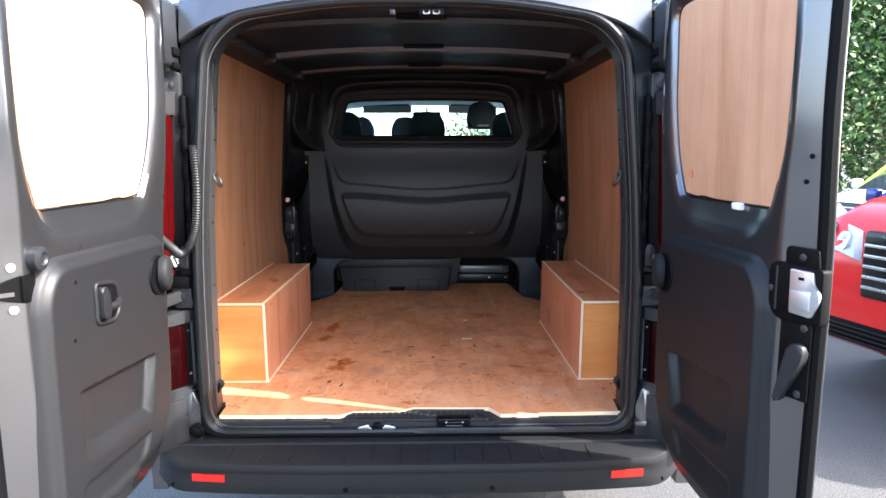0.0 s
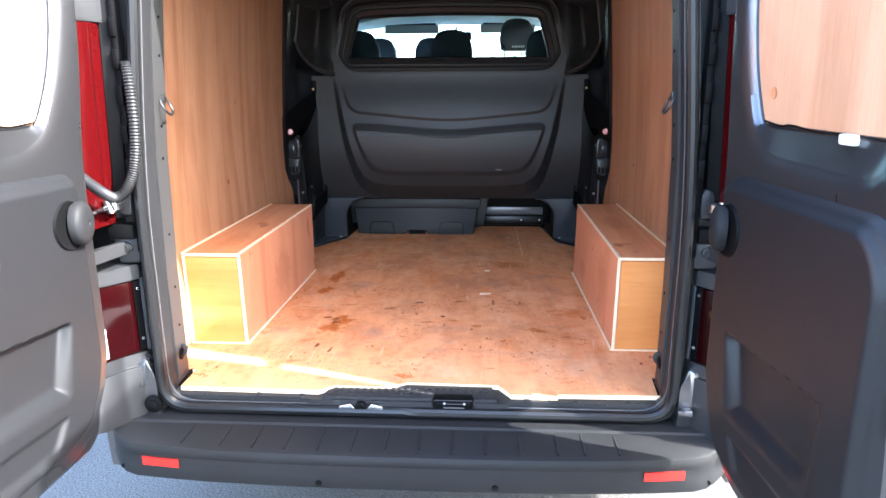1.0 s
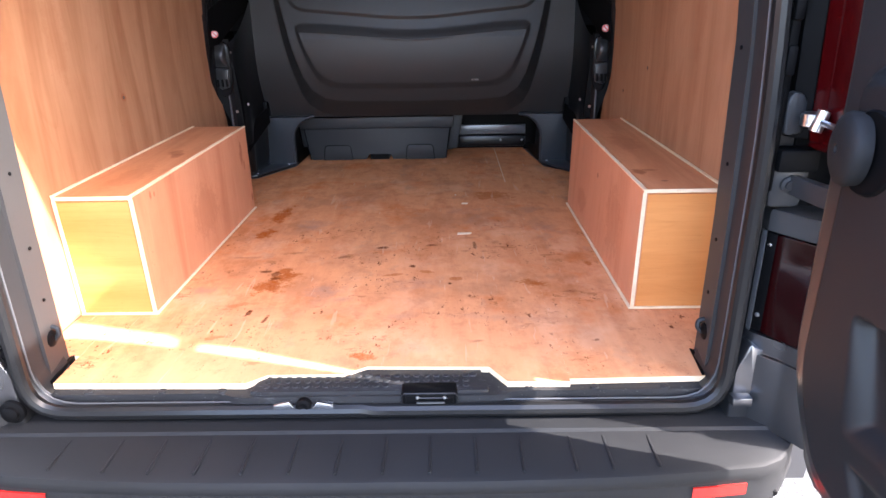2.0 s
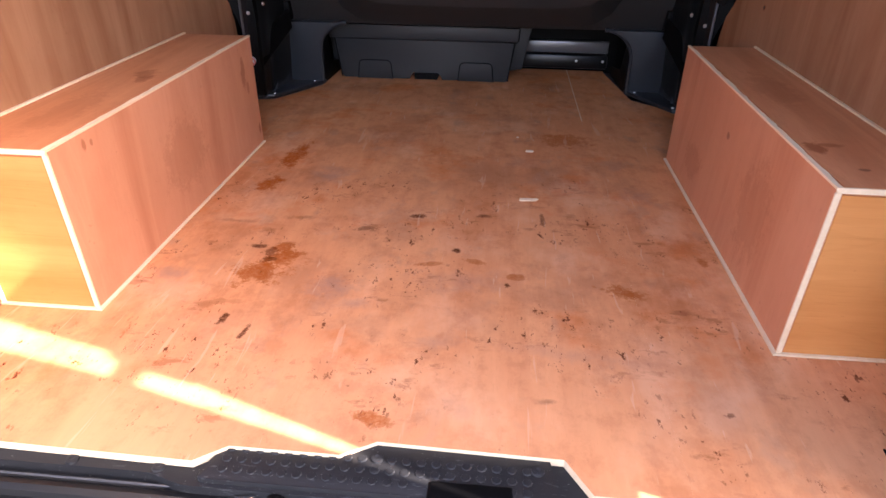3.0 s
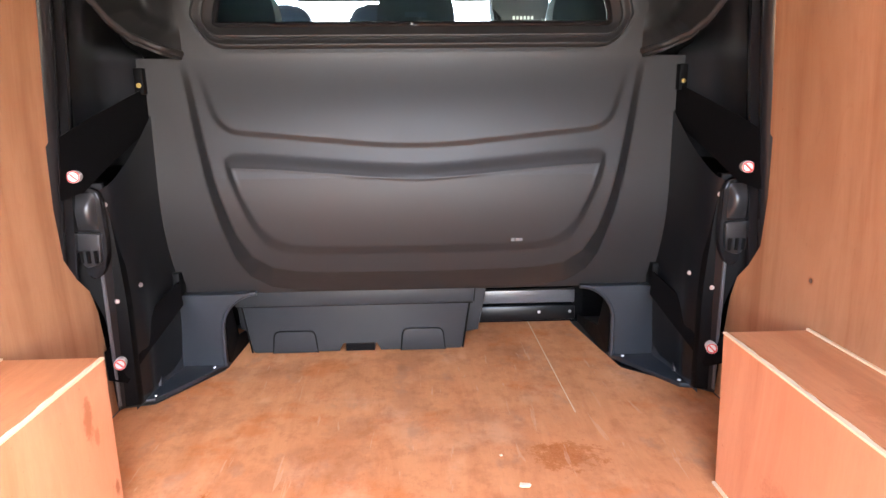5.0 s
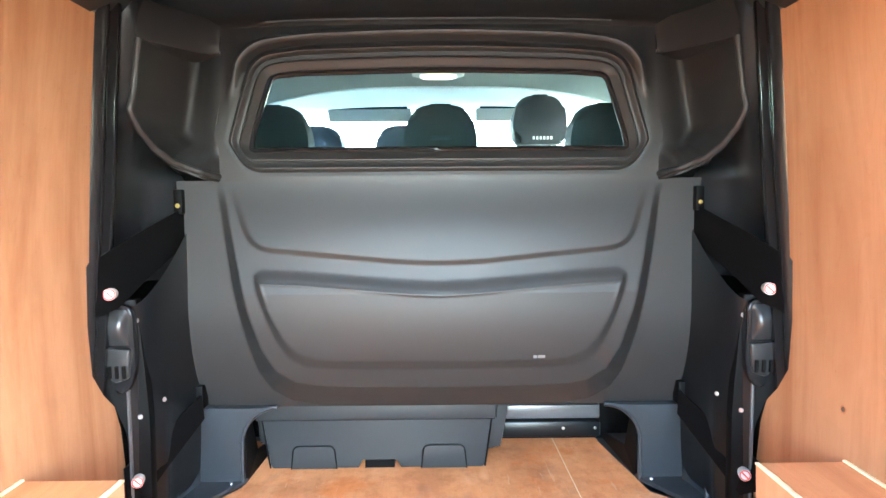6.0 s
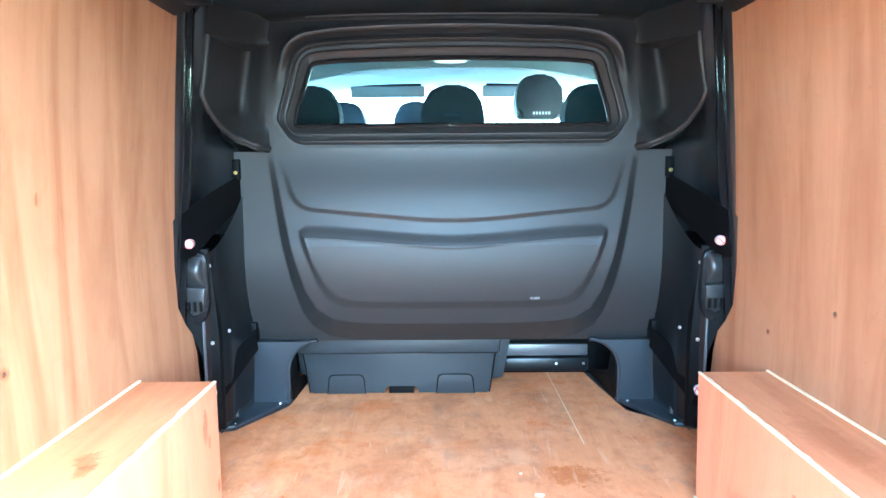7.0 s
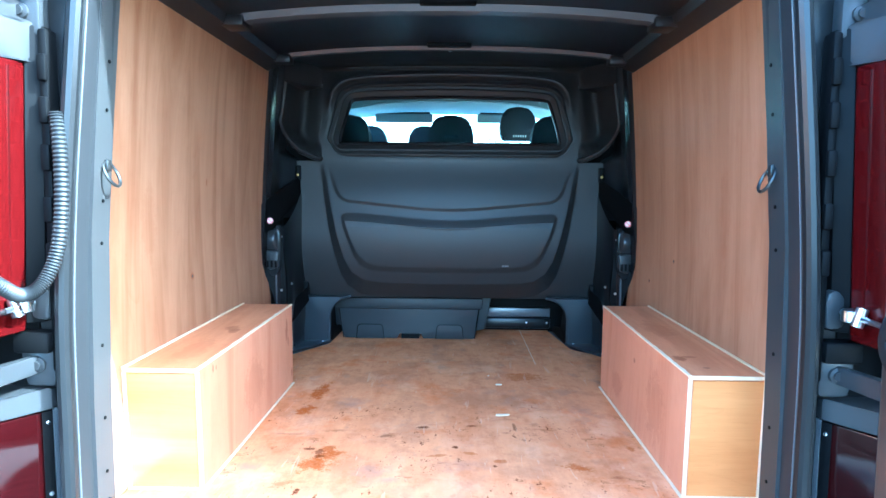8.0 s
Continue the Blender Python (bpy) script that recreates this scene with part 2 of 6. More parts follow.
UMBER, SOOT = (0.23, 0.058, 0.018), (0.09, 0.03, 0.015)
WALL_SPOTS = [((0.826, 1.174, 1.108), (0.05, 0.010, 0.010), 0.4, SOOT), ((-0.826, 0.908, 1.073), (0.05, 0.016, 0.016), 0.5, UMBER), ((-0.81, 1.027, 1.379), (0.05, 0.006, 0.016), 0.6, UMBER),
              ((-0.82, 0.62, 1.25), (0.05, 0.05, 0.12), 0.18, UMBER), ((0.82, 0.75, 1.30), (0.05, 0.04, 0.16), 0.16, UMBER), ((0.826, 1.45, 1.00), (0.05, 0.012, 0.012), 0.5, UMBER)]
SIDE_SPOTS = [((-0.625, 1.300, 0.808), (0.05, 0.016, 0.045), 0.5, UMBER), ((-0.625, 1.322, 0.760), (0.05, 0.010, 0.025), 0.4, UMBER), ((-0.625, 0.548, 0.871), (0.05, 0.007, 0.012), 0.55, UMBER), ((-0.625, 0.570, 0.868), (0.05, 0.005, 0.008), 0.5, UMBER),
              ((-0.625, 1.37, 0.62), (0.05, 0.010, 0.020), 0.7, UMBER), ((-0.625, 0.90, 0.72), (0.05, 0.12, 0.10), 0.22, UMBER), ((0.625, 0.72, 0.72), (0.05, 0.10, 0.12), 0.22, UMBER), ((0.625, 1.15, 0.66), (0.05, 0.08, 0.05), 0.25, UMBER), ((0.625, 0.95, 0.80), (0.05, 0.012, 0.010), 0.5, SOOT)]
TOP_SPOTS = [((-0.690, 0.894, 0.896), (0.020, 0.032, 0.05), 0.55, UMBER), ((-0.705, 0.935, 0.896), (0.030, 0.045, 0.05), 0.55, UMBER), ((-0.72, 0.65, 0.896), (0.05, 0.16, 0.05), 0.25, UMBER),
             ((0.661, 0.625, 0.896), (0.022, 0.035, 0.05), 0.75, UMBER), ((0.690, 0.640, 0.896), (0.030, 0.012, 0.05), 0.6, UMBER), ((0.72, 1.0, 0.896), (0.05, 0.15, 0.05), 0.25, UMBER), ((0.70, 0.53, 0.896), (0.012, 0.006, 0.05), 0.6, SOOT)]
ply_wall = ply_done("ply_wall", (0.272, 0.118, 0.058), (0.405, 0.205, 0.112), "z", 0.5, 0.13, 0.4, veins=0.17, spots=WALL_SPOTS)
ply_box_side = ply_done("ply_box_side", (0.54, 0.212, 0.112), (0.64, 0.285, 0.162), "z", 0.5, 0.16, 0.4, seed=3.0, spots=SIDE_SPOTS)
ply_box_top = ply_done("ply_box_top", (0.46, 0.168, 0.072), (0.62, 0.258, 0.122), "y", 0.5, 0.12, 0.8, seed=5.0, spots=TOP_SPOTS)
ply_box_end = ply_done("ply_box_end", (0.56, 0.212, 0.062), (0.69, 0.295, 0.098), "x", 0.5, 0.06, 0.7, seed=7.0, veins=0.12)
ply_door = ply_done("ply_door", (0.44, 0.232, 0.130), (0.565, 0.325, 0.195), "z", 0.5, seed=9.0)
ply_edge = ply_done("ply_edge", (0.74, 0.56, 0.35), (0.87, 0.70, 0.48), "y", 0.6, seed=11.0)


def floor_material():
    s, c, r = plywood("ply_floor", (0.61, 0.230, 0.096), (0.735, 0.320, 0.147), "y", 0.42, 0.16, 0.7, seed=2.0)
    warp = s.noise(s.co, 26, 4, 0.6)
    edge = s.noise(s.co, 120, 5, 0.75)
    # grey-brown traffic dirt, worn paler patches
    dirt = s.noise(s.stretch((1.0, 0.8, 1.0)), 4.5, 6, 0.62)
    c = s.mix(s.math("MULTIPLY", s.step(dirt, 0.48, 0.66), 0.45), c, (0.36, 0.150, 0.075))
    pale = s.noise(s.stretch((1.0, 0.7, 1.0), loc=(4, 2, 0)), 6.0, 5, 0.6)
    c = s.mix(s.math("MULTIPLY", s.step(pale, 0.52, 0.70), 0.34), c, (0.78, 0.44, 0.27))
    grey = s.noise(s.stretch((1.4, 0.9, 1.0), loc=(9, 5, 0)), 7.0, 4, 0.6)
    c = s.mix(s.math("MULTIPLY", s.step(grey, 0.57, 0.70), 0.34), c, (0.38, 0.21, 0.135))
    rust = s.noise(s.stretch((1.0, 1.0, 1.0), loc=(3, 8, 0)), 5.0, 6, 0.65)
    c = s.mix(s.math("MULTIPLY", s.step(rust, 0.54, 0.68), 0.50), c, (0.62, 0.17, 0.045))
    # paler along the threshold: wear, and the daylight there put into the colour
    place = s.n.new("ShaderNodeSeparateXYZ")
    s.link(s.co, place.inputs[0])
    worn = s.math("ADD", place.outputs["Y"], s.math("MULTIPLY_ADD", s.noise(s.co, 7.0, 5, 0.6), 0.5, -0.25))
    c = s.mix(s.math("MULTIPLY", s.step(worn, 0.62, 0.22), 0.20), c, (0.80, 0.44, 0.25))
    grime = s.noise(s.stretch((1.0, 0.8, 1.0), loc=(1, 7, 0)), 20.0, 7, 0.68)
    c = s.mix(s.math("MULTIPLY", s.step(grime, 0.46, 0.66), 0.45), c, s.mix(1.0, c, (0.74, 0.64, 0.58), "MULTIPLY"))
    # spilled stains: centre, half sizes, turn, strength, colour
    brown, dark, ash = (0.37, 0.080, 0.008), (0.085, 0.018, 0.004), (0.30, 0.185, 0.145)
    for (x, y, a, b, turn, k), col in [(q, "a") for q in ASH_STAINS] + [(q, "b") for q in BROWN_STAINS] + [(q, "d") for q in DARK_STAINS]:
        v = s.n.new("ShaderNodeMapping")
        v.vector_type = "TEXTURE"
        v.inputs["Location"].default_value = (x, y, 0.57)
        v.inputs["Rotation"].default_value = (0, 0, radians(turn))
        f = 0.80 if col == "d" else 1.0
        v.inputs["Scale"].default_value = (a * f, b * f, 1.0)
        s.link(s.co, v.inputs["Vector"])
        ln = s.n.new("ShaderNodeVectorMath")
        ln.operation = "LENGTH"
        s.link(v.outputs[0], ln.inputs[0])
        d = s.math("ADD", ln.outputs["Value"], s.math("ADD", s.math("MULTIPLY_ADD", warp, 2.4, -1.2), s.math("MULTIPLY_ADD", edge, 2.6 if col == "d" else 2.2, -1.3 if col == "d" else -1.1)))
        m = s.math("MULTIPLY", s.step(d, 1.05, 0.60) if k > 0.5 and col != "a" else s.step(d, 1.35, -0.15), k)
        m = s.math("MULTIPLY", m, s.math("MULTIPLY_ADD", s.step(edge, 0.36, 0.58), 0.40, 0.62))
        c = s.mix(m, c, {"b": brown, "d": dark, "a": ash}[col])
    # small scuffs and specks, crowded in the middle of the sheet
    crowd = s.step(s.noise(s.co, 5.0, 3), 0.44, 0.60)
    sep = s.n.new("ShaderNodeSeparateXYZ")
    s.link(s.co, sep.inputs[0])
    crowd = s.math("MULTIPLY", crowd, s.math("MULTIPLY_ADD", s.step(sep.outputs["Y"], 1.35, 1.0), 0.85, 0.15))
    fl = s.stretch((1.0, 0.55, 1.0), rot=(0, 0, 0.5))
    speck = s.math("MULTIPLY", s.step(s.noise(fl, 62, 5, 0.74), 0.600, 0.655), crowd)
    c = s.mix(s.math("MULTIPLY", speck, 0.88), c, (0.090, 0.017, 0.004))
    fine = s.step(s.noise(s.stretch((1.0, 0.4, 1.0), rot=(0, 0, -0.7)), 95, 3, 0.65), 0.655, 0.71)
    c = s.mix(s.math("MULTIPLY", s.math("MULTIPLY", fine, crowd), 0.65), c, (0.12, 0.026, 0.008))
    smudge = s.math("MULTIPLY", s.step(s.noise(s.stretch((0.6, 1.3, 1.0), loc=(6, 1, 0)), 17, 6, 0.7), 0.57, 0.66), crowd)
    c = s.mix(s.math("MULTIPLY", smudge, 0.55), c, (0.27, 0.085, 0.032))
    scratch = s.step(s.noise(s.stretch((1.0, 0.10, 1.0), rot=(0, 0, 0.35)), 55, 3, 0.6, 0.6), 0.655, 0.70)
    c = s.mix(s.math("MULTIPLY", scratch, 0.30), c, (0.70, 0.45, 0.30))
    return s.done(c, s.math("MULTIPLY_ADD", dirt, 0.25, 0.60), 0.0, Specular_IOR_Level=0.0)


ASH_STAINS = [
    (-0.335, 1.15, 0.06, 0.07, 0, 0.5), (0.492, 1.112, 0.04, 0.05, 0, 0.4), (-0.205, 0.592, 0.06, 0.042, 0, 0.6), (-0.15, 0.535, 0.045, 0.018, 0, 0.4),
    (-0.552, 0.6, 0.05, 0.03, -10, 0.6), (0.06, 0.64, 0.12, 0.045, 0, 0.35), (0.025, 0.431, 0.045, 0.025, 0, 0.35), (0.28, 0.42, 0.15, 0.022, -4, 0.25),
    (0.185, 1.31, 0.06, 0.045, 0, 0.3),
]
BROWN_STAINS = [
    (-0.49, 1.285, 0.03, 0.11, -4, 0.95), (-0.498, 1.075, 0.03, 0.052, -8, 0.95), (-0.372, 0.625, 0.058, 0.046, 4, 0.85), (-0.335, 0.69, 0.042, 0.055, 20, 0.9),
    (-0.352, 0.735, 0.025, 0.03, 30, 0.85), (0.165, 0.665, 0.022, 0.012, 10, 0.7), (0.388, 0.632, 0.04, 0.026, -8, 0.8), (0.45, 0.585, 0.1, 0.07, -20, 0.4),
    (0.43, 0.41, 0.06, 0.035, -10, 0.35), (0.332, 1.512, 0.085, 0.06, 10, 0.6), (0.557, 0.832, 0.07, 0.06, 25, 0.5), (0.58, 0.77, 0.012, 0.02, 20, 0.7),
    (-0.018, 0.7, 0.035, 0.01, 8, 0.6), (0.077, 0.722, 0.028, 0.01, -20, 0.6), (-0.055, 0.235, 0.035, 0.016, -10, 0.75),
]
DARK_STAINS = [
    (-0.372, 0.715, 0.020, 0.030, 0, 0.75), (-0.405, 0.735, 0.028, 0.010, 3, 0.8), (-0.366, 0.682, 0.026, 0.012, 0, 0.8), (-0.381, 0.466, 0.01, 0.024, -12, 0.95),
    (-0.328, 0.424, 0.007, 0.028, -8, 0.9), (0.037, 0.764, 0.012, 0.014, 0, 0.95), (0.151, 0.632, 0.011, 0.014, 0, 0.95), (-0.075, 0.924, 0.03, 0.014, 5, 0.85),
    (-0.186, 0.845, 0.035, 0.018, 20, 0.6), (-0.355, 0.885, 0.05, 0.014, 6, 0.45), (-0.5, 0.85, 0.06, 0.012, 0, 0.45), (0.096, 0.943, 0.025, 0.012, 0, 0.7),
    (0.235, 0.935, 0.008, 0.045, 3, 0.7), (0.301, 0.96, 0.02, 0.02, 0, 0.5), (0.5, 0.3, 0.012, 0.008, 0, 0.7), (0.22, 0.3, 0.02, 0.008, 10, 0.5),
]
ply_floor = floor_material()
rust_dark = plain("rust_dark", (0.10, 0.05, 0.03), 0.6, 0.3)

tray_plastic = plain("tray_plastic", (0.0225, 0.0245, 0.0265), 0.45, grain=0.10, scale=120, bump=0.2, spec=0.3)
dark_plastic = plain("dark_plastic", (0.014, 0.015, 0.017), 0.42, grain=0.10, scale=120, bump=0.25, spec=0.3)
bay_plastic = plain("bay_plastic", (0.0200, 0.0193, 0.0194), 0.46, grain=0.10, scale=140, bump=0.3, spec=0.4)
foot_plastic = plain("foot_plastic", (0.0185, 0.0225, 0.0275), 0.36, grain=0.1, scale=100, bump=0.12)
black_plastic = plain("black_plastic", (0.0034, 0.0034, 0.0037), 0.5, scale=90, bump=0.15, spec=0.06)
black_gloss = plain("black_gloss", (0.010, 0.010, 0.011), 0.16, scale=60, bump=0.0, spec=0.25)
door_trim = plain("door_trim", (0.0098, 0.0101, 0.0112), 0.44, grain=0.14, scale=160, bump=0.3, spec=0.27)
grey_paint = plain("grey_paint", (0.112, 0.113, 0.119), 0.29, 0.88, grain=0.06, scale=40, bump=0.02)
grey_paint.node_tree.nodes["Principled BSDF"].inputs["Coat Weight"].default_value = 0.6
grey_paint.node_tree.nodes["Principled BSDF"].inputs["Coat Roughness"].default_value = 0.14
dull_paint = plain("dull_paint", (0.029, 0.0295, 0.031), 0.38, 0.2, grain=0.12, scale=40, bump=0.05, spec=0.35)
pillar_paint = plain("pillar_paint", (0.036, 0.0345, 0.034), 0.42, 0.2, grain=0.2, scale=30, bump=0.06, spec=0.3)
roof_paint = plain("roof_paint", (0.019, 0.0165, 0.0165), 0.36, 0.2, grain=0.15, scale=30, bump=0.04)


def sill_material():
    """Black moulded plastic with pale scuffs and scratches where loads are dragged over it."""
    s = Shade("sill_plastic")
    fine = s.noise(s.co, 700, 2)
    big = s.noise(s.co, 12, 4)
    c = s.mix(big, (0.0125, 0.0128, 0.0140), (0.0205, 0.0207, 0.0218))
    drag = s.noise(s.stretch((0.25, 1.0, 1.0), rot=(0, 0, -0.25)), 160, 4, 0.7)
    zone = s.step(s.noise(s.stretch((1.0, 2.0, 1.0), loc=(0.4, 2, 0)), 9, 3), 0.46, 0.60)
    c = s.mix(s.math("MULTIPLY", s.math("MULTIPLY", s.step(drag, 0.56, 0.68), zone), 0.55), c, (0.13, 0.13, 0.135))
    nick = s.step(s.noise(s.co, 230, 2, 0.5), 0.71, 0.75)
    c = s.mix(s.math("MULTIPLY", nick, 0.5), c, (0.22, 0.21, 0.20))
    s.bump(fine, 0.35, 0.0006)
    return s.done(c, s.math("MULTIPLY_ADD", big, 0.2, 0.42), 0.0, Specular_IOR_Level=0.3)


sill_plastic = sill_material()
rubber = plain("rubber", (0.0075, 0.0076, 0.0080), 0.34, scale=80, bump=0.1, spec=0.35)
bumper_plastic = plain("bumper_plastic", (0.0118, 0.0121, 0.0128), 0.6, grain=0.35, scale=70, bump=0.4, spec=0.16)
steel = plain("steel", (0.62, 0.63, 0.65), 0.28, 1.0, grain=0.1, scale=60, bump=0.03)
galvanised = plain("galvanised", (0.50, 0.51, 0.53), 0.42, 0.9, grain=0.25, scale=50, bump=0.08)
white_plastic = plain("white_plastic", (0.78, 0.77, 0.73), 0.45, scale=60)
cloth = plain("cloth", (0.018, 0.020, 0.026), 0.85, grain=0.25, scale=200, bump=0.5)
cloth_pale = plain("cloth_pale", (0.024, 0.032, 0.050), 0.85, grain=0.25, scale=200, bump=0.5)
headlining = plain("headlining", (0.50, 0.53, 0.52), 0.9, grain=0.05, scale=200, bump=0.3)
# shaded copy of the headlining for the ceiling's rear part
lining_shaded = plain("lining_shaded", (0.17, 0.20, 0.195), 0.9, grain=0.08, scale=200, bump=0.3)
visor_cloth = plain("visor_cloth", (0.22, 0.23, 0.23), 0.9, grain=0.1, scale=200, bump=0.3)
label_white = plain("label_white", (0.58, 0.56, 0.54), 0.5)
label_red = plain("label_red", (0.62, 0.05, 0.04), 0.5)
red_reflector = plain("red_reflector", (0.42, 0.012, 0.008), 0.25, grain=0.15, scale=300, bump=0.3)
lamp_red = plain("lamp_red", (0.034, 0.0010, 0.0014), 0.20, grain=0.08, scale=40, bump=0.0)
lamp_dark = plain("lamp_dark", (0.0095, 0.0006, 0.0009), 0.10, grain=0.4, scale=60, bump=0.03)
lamp_clear = plain("lamp_clear", (0.42, 0.42, 0.43), 0.15, grain=0.15, scale=200, bump=0.1)


def glass_material(name, tint, rough=0.0):
    s = Shade(name)
    return s.done(tint, rough, 0.0, Transmission_Weight=1.0, IOR=1.12)


glass_tint = glass_material("glass_tint", (0.70, 0.90, 0.90))
glass_clear = glass_material("glass_clear", (0.95, 0.98, 0.97))


def glow_material(name, col, power):
    s = Shade(name)
    s.done(col, 0.5)
    s.b.inputs["Emission Color"].default_value = (*col, 1)
    s.b.inputs["Emission Strength"].default_value = power
    return s.m


# weak glow stands in for the light that the cab lamp's lens reflects
lamp_glow = glow_material("lamp_glow", (1.0, 0.86, 0.66), 0.014)


def asphalt_material():
    s = Shade("asphalt")
    stone = s.voronoi(s.co, 95)
    big = s.noise(s.co, 0.7, 5)
    fine = s.noise(s.co, 160, 3, 0.7)
    c = s.ramp(fine, [(0.36, (0.012, 0.0118, 0.011)), (0.64, (0.125, 0.121, 0.114))])
    c = s.mix(s.step(big, 0.35, 0.7), s.mix(1.0, c, (0.75, 0.75, 0.76), "MULTIPLY"), c)
    s.bump(stone, 0.5, 0.004)
    return s.done(c, 0.8, 0.0)


asphalt = asphalt_material()


def leaf_material():
    s = Shade("leaf")
    info = s.n.new("ShaderNodeNewGeometry")
    c = s.ramp(info.outputs["Random Per Island"], [(0.0, (0.012, 0.034, 0.006)), (0.55, (0.035, 0.09, 0.016)), (1.0, (0.10, 0.19, 0.035))])
    return s.done(c, 0.6, 0.0)


leaf = leaf_material()
frame_paint = plain("frame_paint", (0.12, 0.123, 0.13), 0.30, 0.35, grain=0.2, scale=60, bump=0.05)
bark = plain("bark", (0.10, 0.07, 0.05), 0.9, grain=0.5, scale=30, bump=0.8)

# ---- setting: ground and the van's shell ----
FLOOR, SIDE = 0.57, 0.826
solid("ground", sheet(lambda x, y: (x, y, 0.0), [-900, -40, -6, -2, 2, 6, 40, 900], [-900, -40, -6, -2, 2, 6, 40, 900]), asphalt,
               "weathered grey asphalt yard under the van", "ground", kind="structure")

NOTCH = [(-0.712, 0.136), (-0.292, 0.128), (-0.250, 0.160), (-0.086, 0.160), (-0.036, 0.190), (0.236, 0.184), (0.272, 0.126), (0.4053, 0.124)]
floor_outline = NOTCH + [(0.4053, 1.0), (0.4053, 2.44), (-0.68, 2.44), (-0.61, 2.06), (-0.74, 1.84), (-0.822, 1.82), (-0.822, 0.25), (-0.716, 0.25)]
floor = solid("floor", prism(floor_outline, "z", 0.556, FLOOR, side=1), [ply_floor, ply_edge],
              "scuffed reddish plywood load floor with brown stains", "floor", kind="structure")
strip = [(0.4055, 0.134), (0.704, 0.140), (0.716, 0.25), (0.822, 0.25), (0.822, 1.81), (0.62, 2.0), (0.566, 2.40), (0.566, 2.44), (0.4055, 2.44)]
part("floor_strip", prism(strip, "z", 0.556, FLOOR - 0.0004, side=1), [ply_floor, ply_edge], floor)
part("seam_sliver", box(0.4045, 1.72, FLOOR - 0.006, 0.4068, 2.44, FLOOR + 0.0006), ply_edge, floor, "pale sawn edge along the seam")
solid("subfloor", box(-0.95, 0.24, 0.50, 0.95, 2.6, 0.5555), dull_paint, "grey painted steel load floor beneath the plywood", "floor", kind="structure")


def shell_side(s, name):
    """The van's outer side: a lower wall along the bay and a painted skin."""
    sec = [(0.955, 0.30), (0.975, 0.75), (0.97, 1.10), (0.93, 1.45), (0.87, 1.80), (0.80, 1.93)]
    inn = [(x - 0.05, z) for x, z in sec]
    pts = [(s * x, z) for x, z in sec + inn[::-1]]
    return solid(name, prism(pts, "y", 0.13, 2.30), grey_paint, "grey painted steel body side of the van", "van side", kind="structure")


shell_side(-1, "wall_left")
shell_side(1, "wall_right")


def side_panel(s):
    """A plywood lining sheet with its shaped far edge; it leans in towards the roof."""
    rows = [(FLOOR, 0.265, 1.81), (0.76, 0.265, 1.79), (0.86, 0.265, 1.775), (0.925, 0.265, 1.75), (0.97, 0.265, 1.70), (1.03, 0.265, 1.655), (1.15, 0.265, 1.645), (1.29, 0.265, 1.645),
            (1.305, 0.265, 1.665), (1.40, 0.265, 1.675), (1.50, 0.265, 1.685), (1.508, 0.265, 1.665), (1.60, 0.268, 1.668), (1.70, 0.275, 1.668), (1.708, 0.277, 1.682), (1.80, 0.29, 1.682), (1.87, 0.37, 1.684), (1.90, 0.44, 1.684)]
    loops = []
    for z, y0, y1 in rows:
        x = SIDE - 0.046 * (max(0.0, z - 1.15) / 0.75) ** 1.5
        loops.append([(s * x, y0, z), (s * x, (y0 + y1) / 2, z), (s * x, y1, z), (s * (x + 0.009), y1, z), (s * (x + 0.009), y0, z)])
    bm = loft(loops, caps=(True, True))
    bm.normal_update()
    for f in bm.faces:
        f.material_index = 0 if abs(f.normal.x) > 0.7 else 1
    panel = solid("plywood_side_panel", bm, [ply_wall, ply_edge], "pale reddish-brown plywood sheet lining the van's load bay side", "wall panel", "side lining panels", smooth=20)
    for y, z in ((1.174, 1.110), (1.45, 1.00)) if s > 0 else ((0.908, 1.073),):
        part("screw", lathe([(0.0055, 0.0), (0.0050, 0.0012), (0.0018, 0.0014), (0, 0.0006)], (s * SIDE, y, z), (-s, 0, 0), 10), rust_dark, panel, "small dark screw head")
    return panel


side_panel(-1)
side_panel(1)


